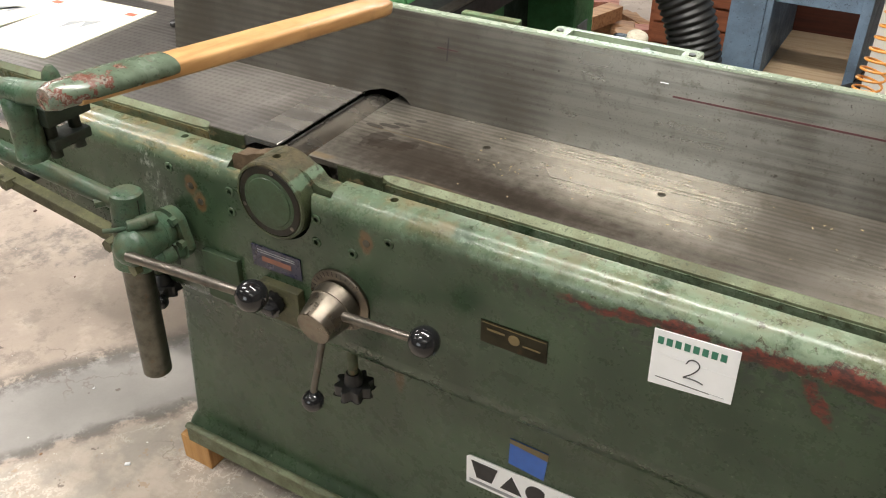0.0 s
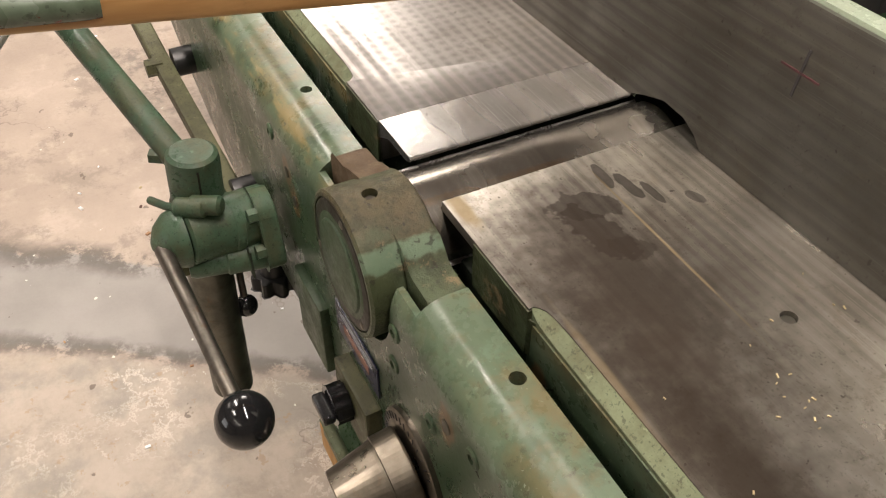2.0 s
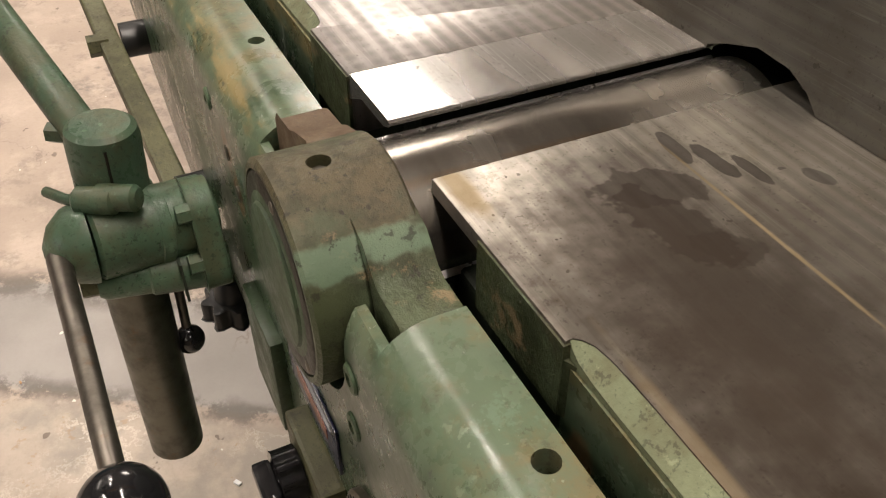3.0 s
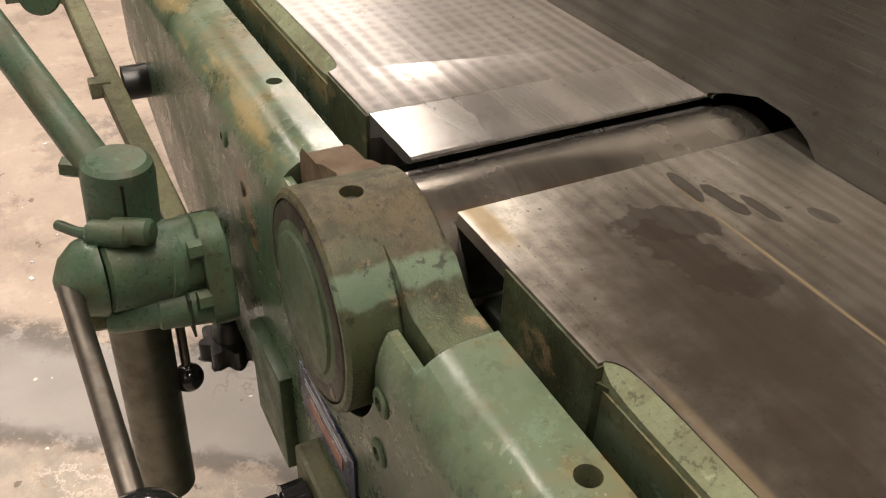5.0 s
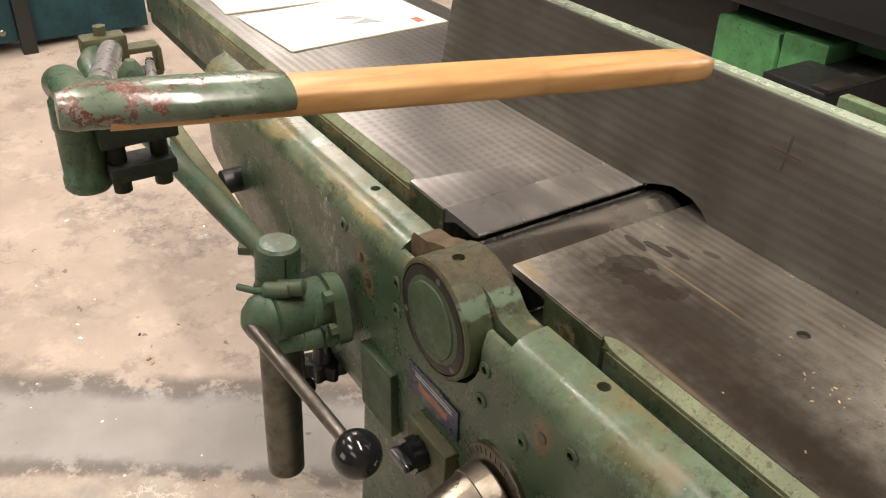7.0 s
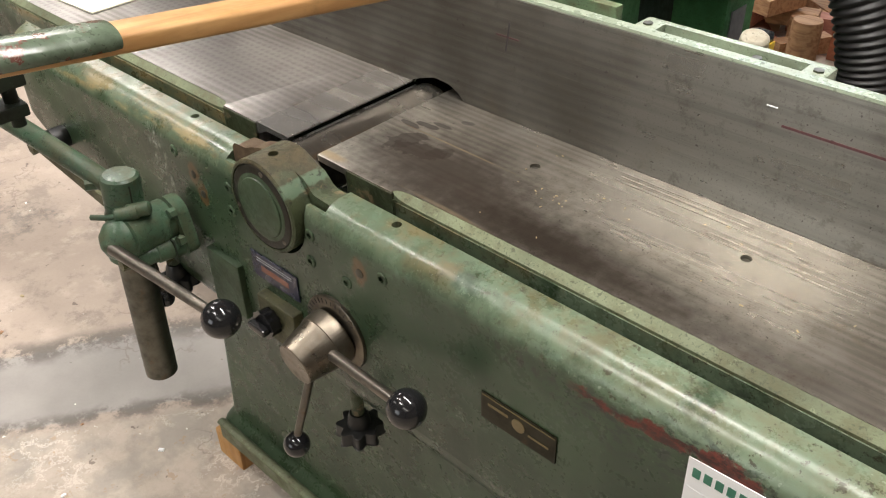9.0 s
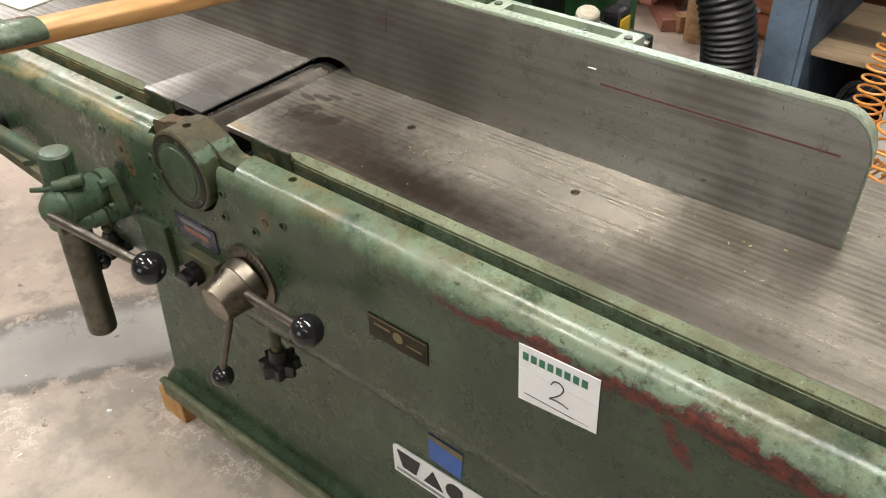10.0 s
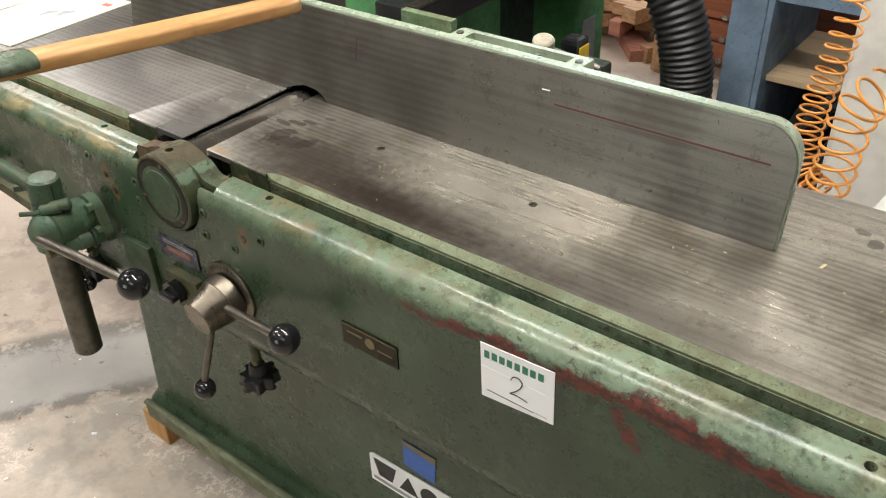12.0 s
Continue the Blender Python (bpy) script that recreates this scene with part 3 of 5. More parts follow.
def prism(outline, axis, a, b, bm=None):
    """A polygon in the plane across the axis, drawn out from a to b. x: (y, z); y: (x, z); z: (x, y)."""
    bm = bm or bmesh.new()
    put = {"x": lambda p, q, s: (s, p, q), "y": lambda p, q, s: (p, s, q), "z": lambda p, q, s: (p, q, s)}[axis]
    lo = [bm.verts.new(put(p, q, a)) for p, q in outline]
    hi = [bm.verts.new(put(p, q, b)) for p, q in outline]
    n = len(outline)
    bm.faces.new(lo)
    bm.faces.new(hi)
    for i in range(n):
        bm.faces.new((lo[i], lo[(i + 1) % n], hi[(i + 1) % n], hi[i]))
    return bm


def frame_of(d):
    d = Vector(d).normalized()
    u = d.orthogonal().normalized()
    return d, u, d.cross(u)


def lathe(p0, p1, profile, seg=32, bm=None):
    """A turned shape on the axis p0 to p1; profile: (share of the length, radius)."""
    bm = bm or bmesh.new()
    p0, p1 = Vector(p0), Vector(p1)
    d, u, w = frame_of(p1 - p0)
    rings = []
    for s, r in profile:
        c = p0.lerp(p1, s)
        rings.append([bm.verts.new(c + (u * math.cos(6.2832 * k / seg) + w * math.sin(6.2832 * k / seg)) * max(r, 1e-5)) for k in range(seg)])
    for a, b in zip(rings, rings[1:]):
        for k in range(seg):
            bm.faces.new((a[k], a[(k + 1) % seg], b[(k + 1) % seg], b[k]))
    bm.faces.new(rings[0])
    bm.faces.new(rings[-1])
    return bm


def rod(p0, p1, r, r1=None, seg=24, bm=None, edge=0.0):
    r1 = r if r1 is None else r1
    n = (Vector(p1) - Vector(p0)).length
    e = min(edge / n, 0.4) if n else 0
    prof = [(0, r - edge), (e, r), (1 - e, r1), (1, r1 - edge)] if edge else [(0, r), (1, r1)]
    return lathe(p0, p1, prof, seg, bm)


def ball(c, r, bm=None, seg=28):
    prof = [(0.5 - 0.5 * math.cos(math.pi * k / 14), r * math.sin(math.pi * k / 14)) for k in range(15)]
    return lathe(Vector(c) - Vector((0, 0, r)), Vector(c) + Vector((0, 0, r)), prof, seg, bm)


def tube(points, r, seg=12, bm=None):
    """A round bar swept along a line of points; r: a number, or a function of the share of the way."""
    bm = bm or bmesh.new()
    pts = [Vector(p) for p in points]
    rings, u = [], None
    for i, p in enumerate(pts):
        d = (pts[min(i + 1, len(pts) - 1)] - pts[max(i - 1, 0)]).normalized()
        u = d.orthogonal().normalized() if u is None else (u - d * u.dot(d)).normalized()
        w = d.cross(u)
        rr = r(i / (len(pts) - 1)) if callable(r) else r
        rings.append([bm.verts.new(p + (u * math.cos(6.2832 * k / seg) + w * math.sin(6.2832 * k / seg)) * rr) for k in range(seg)])
    for a, b in zip(rings, rings[1:]):
        for k in range(seg):
            bm.faces.new((a[k], a[(k + 1) % seg], b[(k + 1) % seg], b[k]))
    bm.faces.new(rings[0])
    bm.faces.new(rings[-1])
    return bm


def smooth_line(points, n=8):
    """Catmull-Rom through the points."""
    p = [Vector(q) for q in points]
    p = [2 * p[0] - p[1]] + p + [2 * p[-1] - p[-2]]
    out = []
    for i in range(1, len(p) - 2):
        for k in range(n):
            t = k / n
            out.append(0.5 * ((2 * p[i]) + (p[i + 1] - p[i - 1]) * t + (2 * p[i - 1] - 5 * p[i] + 4 * p[i + 1] - p[i + 2]) * t * t + (3 * p[i] - p[i - 1] - 3 * p[i + 1] + p[i + 2]) * t ** 3))
    return out + [p[-2]]


def carve(ob, *cutters):
    """Takes the cutters' solids out of ob for good."""
    for bm in cutters:
        bmesh.ops.recalc_face_normals(bm, faces=bm.faces)
        me = bpy.data.meshes.new("cutter")
        bm.to_mesh(me)
        bm.free()
        tool = new("cutter", me)
        mod = ob.modifiers.new("cut", "BOOLEAN")
        mod.operation, mod.solver, mod.object = "DIFFERENCE", "EXACT", tool
        bpy.context.view_layer.update()
        done = bpy.data.meshes.new_from_object(ob.evaluated_get(bpy.context.evaluated_depsgraph_get()))
        ob.modifiers.remove(mod)
        ob.data = done
        bpy.data.objects.remove(tool)
    b2 = bmesh.new()
    b2.from_mesh(ob.data)
    for f in b2.faces:
        f.smooth = True
    for e in b2.edges:
        e.smooth = len(e.link_faces) == 2 and e.calc_face_angle(0) < radians(35)
    b2.to_mesh(ob.data)
    b2.free()
    return ob


def arc(cx, cy, r, a0, a1, n=8):
    return [(cx + r * math.cos(radians(a0 + (a1 - a0) * k / n)), cy + r * math.sin(radians(a0 + (a1 - a0) * k / n))) for k in range(n + 1)]


# ---- the room ----
X0, X1, Y0, Y1 = -6.5, 4.0, -4.0, 5.0
tagged(part("floor", box(X0, X1, Y0, Y1, -0.1, 0), "floor"), "worn bare concrete workshop floor with a grey mortar band", "floor", kind="structure")
tagged(part("wall_west", box(X0 - 0.2, X0, Y0, Y1, 0, CEIL), "wall"), "plain grey-white plastered workshop wall", "wall", kind="structure")
tagged(part("wall_east", box(X1, X1 + 0.2, Y0, Y1, 0, CEIL), "wall"), "plain grey-white plastered workshop wall", "wall", kind="structure")
wall_s = tagged(part("wall_south", box(X0 - 0.2, X1 + 0.2, Y0 - 0.2, Y0, 0, CEIL), "wall"), "plain plastered wall with one window", "wall", kind="structure")
carve(wall_s, box(-1.25, 0.65, Y0 - 0.3, Y0 + 0.1, 0.95, 2.35))
wall_n = tagged(part("wall_north", box(X0 - 0.2, X1 + 0.2, Y1, Y1 + 0.2, 0, CEIL), "wall"), "plain grey-white plastered wall with one window", "wall", kind="structure")
carve(wall_n, box(-3.2, -0.4, Y1 - 0.1, Y1 + 0.3, 1.8, 2.95))
def window(name, x0, x1, y, z0, z1):
    w = thing(name, ((x0 + x1) / 2, y, z0), "plain white-framed workshop window", "window", kind="structure")
    for a, b in ((x0, x0 + 0.06), ((x0 + x1) / 2 - 0.03, (x0 + x1) / 2 + 0.03), (x1 - 0.06, x1)):
        part("window_frame", box(a, b, y - 0.03, y + 0.03, z0, z1), "white", w, bevel=0.003)
    for a, b in ((z0, z0 + 0.06), (z1 - 0.06, z1)):
        part("window_frame", box(x0 + 0.061, x1 - 0.061, y - 0.028, y + 0.028, a, b), "white", w, bevel=0.003)


window("window_1", -3.2, -0.4, Y1 + 0.1, 1.8, 2.95)
window("window_2", -1.25, 0.65, Y0 - 0.1, 0.95, 2.35)
tagged(part("ceiling", box(X0 - 0.2, X1 + 0.2, Y0 - 0.2, Y1 + 0.2, CEIL, CEIL + 0.15), "ceiling"), "plain pale board ceiling", "ceiling", kind="structure")
# a fitting for every lamp, those of the added fill lamps included
for lx, ly, wide, length, watts in LAMPS:
    fx = thing("ceiling_light", (lx, ly, CEIL), "assumed long white ceiling light out of view, some added as fill", "ceiling light", "ceiling lights")
    hw = wide / 2 + 0.03
    part("housing", box(lx - length / 2, lx + length / 2, ly - hw, ly + hw, CEIL - 0.07, CEIL), "white", fx, bevel=0.004)
    part("diffuser", box(lx - length / 2 + 0.03, lx + length / 2 - 0.03, ly - hw + 0.02, ly + hw - 0.02, CEIL - 0.10, CEIL - 0.072), "lamp", fx, "glowing diffuser", bevel=0.004)

# ---- the surface planer ----
TOP = 0.87
BX0, BX1 = -0.745, 1.40
planer = thing("surface_planer", (0, 0.27, 0.07), "old green enamelled cast-iron surface planer with chipped paint, on wooden blocks", "planer")

# front wall of the bed: upright face, rolled rim, tucked-in shoulder
RIM = 0.862
rolled = arc(0.034, RIM - 0.034, 0.034, 180, 90, 10)
section = [(0.0, 0.605)] + rolled + [(0.0505, RIM), (0.0505, 0.70), (0.030, 0.70), (0.030, 0.605)]
bm = bmesh.new()
xs = [BX0 + 0.045 * (1 - math.cos(radians(a))) for a in (0, 12, 24, 36, 48, 60, 75, 90)] + [BX0 + 0.045 + (BX1 - BX0 - 0.045) * k / 24 for k in range(1, 25)]
rings = []
for x in xs:
    k = max(0.0, 1 - (x - BX0) / 0.045)
    inset = 0.045 * (1 - math.sqrt(max(0, 1 - k * k)))
    rise = 0.14 * max(0.0, min(1, (-0.30 - x) / 0.45)) ** 2
    rings.append([bm.verts.new((x, min(y + inset, 0.049) if y < 0.036 else y, z + (rise if z < 0.66 else 0))) for y, z in section])
n = len(section)
for a, b in zip(rings, rings[1:]):
    for k in range(n):
        bm.faces.new((a[k], a[(k + 1) % n], b[(k + 1) % n], b[k]))
bm.faces.new(rings[0])
bm.faces.new(rings[-1])
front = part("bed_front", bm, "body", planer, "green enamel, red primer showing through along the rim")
HX, HZ = 0.0, 0.829
cut = [lathe((HX, -0.1, HZ), (HX, 0.1, HZ), [(0, 0.068), (1, 0.068)], 48), box(-0.096, 0.097, 0.014, 0.2, 0.800, 0.95), box(-0.096, 0.097, -0.05, 0.2, 0.8505, 0.95)]
for hx, hy in ((0.186, 0.0395), (-0.210, 0.040), (0.994, 0.031)):
    cut.append(rod((hx, hy, 0.83), (hx, hy, 0.9), 0.006, seg=16))
carve(front, *cut)

# shoulder and pedestal
shoulder = [(0.0, 0.605), (0.002, 0.590), (0.010, 0.572), (0.026, 0.555), (0.052, 0.537), (0.075, 0.515), (0.085, 0.485), (0.087, 0.44), (0.087, 0.13), (0.083, 0.118), (0.066, 0.108), (0.060, 0.096), (0.060, 0.072)]
bm = bmesh.new()
PX0, PX1 = -0.365, 1.12
rings = []
for k, (y, z) in enumerate(shoulder):
    flare = 0.05 * max(0.0, (0.55 - z) / 0.48)
    x0 = PX0 - flare + (0.02 if z > 0.11 else 0.0) * 0
    r = 0.03
    ring = []
    for cx, a0 in ((x0 + r, 180), (PX1 - r, 270)):
        for a in range(0, 91, 18):
            ring.append((cx + r * math.cos(radians(a0 + a)), y + r + r * math.sin(radians(a0 + a))))
    for cx, a0 in ((PX1 - r, 0), (x0 + r, 90)):
        for a in range(0, 91, 18):
            ring.append((cx + r * math.cos(radians(a0 + a)), 0.54 - y - r + r * math.sin(radians(a0 + a))))
    rings.append([bm.verts.new((px, py, z)) for px, py in ring])
n = len(rings[0])
for a, b in zip(rings, rings[1:]):
    for k in range(n):
        bm.faces.new((a[k], a[(k + 1) % n], b[(k + 1) % n], b[k]))
bm.faces.new(rings[0])
bm.faces.new(rings[-1])
part("pedestal", bm, "body", planer, "green enamelled pedestal with a raised foot", angle=50)
foot = [(0.052, 0.105)] + arc(0.056, 0.109, 0.010, 150, 20, 5) + [(0.075, 0.10), (0.075, 0.07), (0.052, 0.07)]
part("foot_rim", prism(foot, "x", PX0 - 0.030, PX1 + 0.01), "bevel", planer, "pale rubbed rim of the foot")

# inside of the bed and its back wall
# bed floor takes the darkened green to deepen the trench
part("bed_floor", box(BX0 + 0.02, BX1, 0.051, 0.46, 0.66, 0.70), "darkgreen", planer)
part("bed_back", box(BX0, BX1, 0.462, 0.50, 0.56, 0.80), "body", planer, bevel=0.008)
part("bed_end", box(BX0 - 0.001, BX0 + 0.03, 0.048, 0.46, 0.66, 0.80), "body", planer, bevel=0.01)

def loft(rings, bm=None):
    bm = bm or bmesh.new()
    vs = [[bm.verts.new(p) for p in r] for r in rings]
    n = len(vs[0])
    for a, b in zip(vs, vs[1:]):
        for k in range(n):
            bm.faces.new((a[k], a[(k + 1) % n], b[(k + 1) % n], b[k]))
    bm.faces.new(vs[0])
    bm.faces.new(vs[-1])
    return bm


# tables: planed plates with a chamfered, painted front edge
def table(name, x0, x1, z, material, c0, c1, label):
    """c0, c1: the stretch of the front edge that has the wide painted chamfer."""
    yb, yf = 0.473, 0.074
    plate = part(name, box(x0, x1, yf, yb, z - 0.045, z), material, planer, label, bevel=0.0012)
    # the chamfer fades in at the end beside the cutter
    stops = [(c0, 0.05), (c0 + 0.003, 0.45), (c0 + 0.008, 0.75), (c0 + 0.018, 0.93), (c0 + 0.035, 1), (c1, 1)] if c0 > 0 else [(c0, 1), (c1 - 0.035, 1), (c1 - 0.018, 0.93), (c1 - 0.008, 0.75), (c1 - 0.003, 0.45), (c1, 0.05)]
    carve(plate, loft([[(x, yf - 0.02, z + 0.01), (x, yf + 0.0035 + 0.0085 * s, z + 0.01), (x, yf + 0.0035 + 0.0085 * s, z - 0.0006), (x, yf + 0.0035, z - 0.0006 - 0.0085 * s), (x, yf + 0.0035, z - 0.08), (x, yf - 0.02, z - 0.08)] for x, s in stops]))
    part("front_chamfer", loft([[(x, yf + 0.0025 + 0.0090 * s, z - 0.0003), (x, yf + 0.0025, z - 0.0003 - 0.0090 * s), (x, yf + 0.0025, z - 0.013), (x, yf + 0.0025 + 0.0090 * s, z - 0.013)] for x, s in stops]), "bevel", planer, "pale green chamfer, rubbed along the edge")
    ce = c0 if c0 > 0 else c1
    sg = 1 if c0 > 0 else -1
    part("edge_corner", prism([(ce - sg * 0.0005, yf - 0.0012), (ce + sg * 0.008, yf + 0.0030), (ce - sg * 0.0005, yf + 0.0045)], "z", z - 0.0452, z - 0.0102), "grimy", planer)
    part("edge_face", box(x0 + 0.055 if c0 > 0 else c1 + 0.001, c0 + 0.001 if c0 > 0 else x1, yf - 0.0012, yf + 0.003, z - 0.0452, z - 0.002), "grimy", planer, "rusty unpainted table edge")
    part("table_apron", box(x0 + 0.004, x1 - 0.002, yf + 0.0045, yb - 0.01, z - 0.125, z - 0.0455), "darkgreen", planer, "dark green painted apron, gap shade put into its colour", bevel=0.003)
    part("apron_front", box(max(x0, c0) + 0.0012, c1 - 0.001, yf + 0.0012, yf + 0.0040, z - 0.10, z - 0.0132), "body", planer)
    return plate


infeed = table("infeed_table", 0.009, 1.38, TOP, "infeed", 0.142, 1.378, "grey-brown planed iron table with oil stains and tool lines")
outfeed = table("outfeed_table", -1.32, -0.1165, TOP + 0.002, "outfeed", -1.318, -0.19, "silver-grey planed iron table with tool lines")
carve(infeed, *[rod((hx, hy, 0.80), (hx, hy, 0.9), 0.0062, seg=18) for hx, hy in ((0.230, 0.229), (0.505, 0.225))], box(-0.01, 0.062, 0.06, 0.098, 0.80, 0.861))
part("table_lip", prism([(-0.1160, 0.8722), (-0.0525, 0.8722), (-0.0505, 0.8712), (-0.0505, 0.8690), (-0.060, 0.8655), (-0.095, 0.8655), (-0.1160, 0.855)], "y", 0.0745, 0.4725), "lipsteel", planer, "smooth bright steel lip of the outfeed table", bevel=0.0006)
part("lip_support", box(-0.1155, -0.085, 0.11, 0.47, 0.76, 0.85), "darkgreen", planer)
for hx in (0.230, 0.505):
    hy = 0.229 if hx < 0.3 else 0.225
    part("screw_thread", lathe((hx, hy, 0.845), (hx, hy, 0.866), [(0, 0.0055), (0.2, 0.0058), (0.25, 0.005), (0.45, 0.0058), (0.5, 0.005), (0.7, 0.0058), (0.75, 0.005), (1, 0.0058)], 16), "postgrey", planer)

# cutter block with knives and gib
CX, CZ, CR = -0.020, 0.8175, 0.053
part("cutter_block", lathe((CX, 0.058, CZ), (CX, 0.312, CZ), [(0, 0.047), (0.004, CR), (1, CR)], 64), "cutter", planer, "polished round cutter block")
part("cutter_shaft", rod((CX, 0.03, CZ), (CX, 0.062, CZ), 0.028), "postgrey", planer)
for a in (128, 8, 248):
    ca, sa = math.cos(radians(a)), math.sin(radians(a))
    m = Matrix.Translation((CX + CR * 0.985 * ca, 0.184, CZ + CR * 0.985 * sa)) @ pose(0, 0, 0, 0, -a + 55, 0)
    part("knife", box(-0.012, 0.004, -0.125, 0.125, -0.0012, 0.0012, m=m), "silver", planer)

# unseen black box, added so the fence arch shows dark behind
part("rear_blackout", box(-0.10, 0.075, 0.352, 0.47, 0.80, 0.935), "rubber", planer, "dark box added over the rear of the cutter to darken the arch", bevel=0.006)

# bearing housing: drum with a sunk cap and two bolted feet
housing = part("bearing_housing", lathe((HX, -0.0115, HZ), (HX, 0.052, HZ), [(0, 0.0605), (0.03, 0.063), (0.97, 0.063), (1, 0.061)], 64), "grimy", planer, "grimy brown-green bearing housing")
carve(housing, lathe((HX, -0.04, HZ), (HX, -0.0070, HZ), [(0, 0.0580), (1, 0.0575)], 48), rod((0.0, 0.017, 0.87), (0.0, 0.017, 0.92), 0.0065, seg=20))
part("cap_ring", lathe((HX, 0.0, HZ), (HX, -0.0120, HZ), [(0, 0.0572), (0.80, 0.0572), (0.95, 0.0560), (1, 0.0545)], 56), "ringbrown", housing, "oily brown ring of the cap")
part("bearing_cap", lathe((HX, -0.008, HZ), (HX, -0.0150, HZ), [(0, 0.047), (0.45, 0.047), (0.62, 0.0455), (0.66, 0.0405), (0.90, 0.0395), (1, 0.0375)], 56), "capgreen", housing, "dark green round cap with a stepped face")
for a in (78, 198, 318):
    px, pz = HX + 0.0515 * math.cos(radians(a)), HZ + 0.0515 * math.sin(radians(a))
    part("ring_screw", lathe((px, -0.010, pz), (px, -0.0128, pz), [(0, 0.0036), (0.8, 0.0036), (1, 0.0026)], 14), "rod", housing)
part("cap_screw", lathe((0.0, 0.017, 0.868), (0.0, 0.017, 0.8865), [(0, 0.0055), (0.8, 0.0055), (1, 0.0048)], 6), "rod", housing)
right_foot = prism([(0.030, 0.795), (0.092, 0.795), (0.0955, 0.800), (0.0955, 0.851), (0.092, 0.8555), (0.070, 0.8565), (0.063, 0.8595), (0.058, 0.865), (0.050, 0.873), (0.030, 0.880)], "y", 0.019, 0.0535)
part("housing_foot", right_foot, "grimy", housing, bevel=0.003)
left_foot = prism([(-0.030, 0.795), (-0.086, 0.795), (-0.089, 0.800), (-0.089, 0.866), (-0.085, 0.871), (-0.060, 0.873), (-0.050, 0.878), (-0.030, 0.884)], "y", 0.019, 0.050)
part("housing_foot", left_foot, "rustbrown", housing, bevel=0.003)

# socket screws and bolt heads in the face
for bx, bz in ((0.076, 0.817), (0.072, 0.777), (0.137, 0.778), (0.200, 0.816), (-0.089, 0.815), (-0.091, 0.779), (-0.214, 0.824)):
    sc = part("socket_screw", lathe((bx, 0.004, bz), (bx, -0.0020, bz), [(0, 0.0085), (0.75, 0.0085), (0.95, 0.0075), (1, 0.0062)], 24), "capgreen", planer)
    carve(sc, rod((bx, 0.0, bz), (bx, -0.01, bz), 0.0042, seg=6))
for bx, bz in ((0.162, 0.804), (-0.173, 0.802), (-0.157, 0.777)):
    part("rusty_screw", lathe((bx, 0.004, bz), (bx, -0.0015, bz), [(0, 0.006), (0.9, 0.006), (1, 0.005)], 16), "postgrey", planer)

# plates and switch on the face
part("blank_plate", box(-0.166, -0.090, -0.010, 0.001, 0.596, 0.690), "capgreen", planer, "plain green cover plate", bevel=0.0025)
name_plate = part("maker_plate", box(-0.060, 0.037, -0.0022, 0.0, 0.693, 0.733), "navy", planer, "navy blue plate with a copper bar", bevel=0.0006)
part("plate_bar", box(-0.040, 0.018, -0.0028, -0.002, 0.7065, 0.7155), "copper", name_plate)
for k in range(2):
    part("print_bar", box(-0.048, 0.026, -0.0027, -0.002, 0.7215 + 0.004 * k, 0.7228 + 0.004 * k), "greyink", name_plate)
small_plate = part("data_plate", box(0.347, 0.446, -0.0020, 0.0, 0.707, 0.745), "brassdark", planer, "tarnished brass data plate", bevel=0.0006)
part("plate_rim", box(0.349, 0.444, -0.0026, -0.0018, 0.7415, 0.7428), "goldprint", small_plate)
part("print_bar", box(0.357, 0.384, -0.0026, -0.0018, 0.730, 0.7335), "goldprint", small_plate)
part("print_bar", box(0.411, 0.437, -0.0026, -0.0018, 0.722, 0.7245), "goldprint", small_plate)
part("print_disc", lathe((0.398, -0.0016, 0.728), (0.398, -0.0027, 0.728), [(0, 0.0085), (1, 0.0085)], 20), "goldprint", small_plate)
switch = part("switch_plate", box(-0.042, 0.036, -0.016, 0.001, 0.608, 0.676), "olive", planer, "olive switch plate", bevel=0.003)
lobes = [(-0.010 + 0.0205 * (0.93 + 0.07 * math.cos(10 * k * 0.10472)) * math.cos(k * 0.10472), 0.648 + 0.0205 * (0.93 + 0.07 * math.cos(10 * k * 0.10472)) * math.sin(k * 0.10472)) for k in range(60)]
knob = part("switch_knob", prism(lobes, "y", -0.034, -0.0165), "black", switch, "black bakelite knob", bevel=0.002)
part("knob_grip", box(-0.027, 0.007, -0.047, -0.034, 0.6425, 0.6535), "black", knob, bevel=0.003)

# depth setting: dial, turned hub, two levers with balls
dial = part("depth_dial", lathe((0.108, 0.001, 0.686), (0.108, -0.006, 0.686), [(0, 0.053), (0.8, 0.053), (1, 0.051)], 64), "hub", planer, "steel dial ring with scale marks")
for k in range(28):
    a = radians(40 + k * 10)
    m = Matrix.Translation((0.108 + 0.047 * math.cos(a), -0.0062, 0.686 + 0.047 * math.sin(a))) @ pose(0, 0, 0, 0, -math.degrees(a), 0)
    part("scale_mark", box(-0.0035, 0.0035, -0.0004, 0.0004, -0.0004, 0.0004, m=m), "ink", dial)
hub = part("lever_hub", lathe((0.1085, -0.006, 0.685), (0.107, -0.070, 0.676), [(0, 0.0385), (0.03, 0.0395), (0.33, 0.0385), (0.34, 0.0370), (0.38, 0.0362), (0.985, 0.0285), (1, 0.0272)], 56), "hub", planer, "turned conical steel hub", angle=6)
part("lever", rod((0.128, -0.034, 0.687), (0.275, -0.057, 0.7195), 0.0075, 0.0065), "rod", hub, "steel lever")
part("ball_grip", ball((0.292, -0.059, 0.723), 0.0225), "black", hub, "glossy black ball grip")
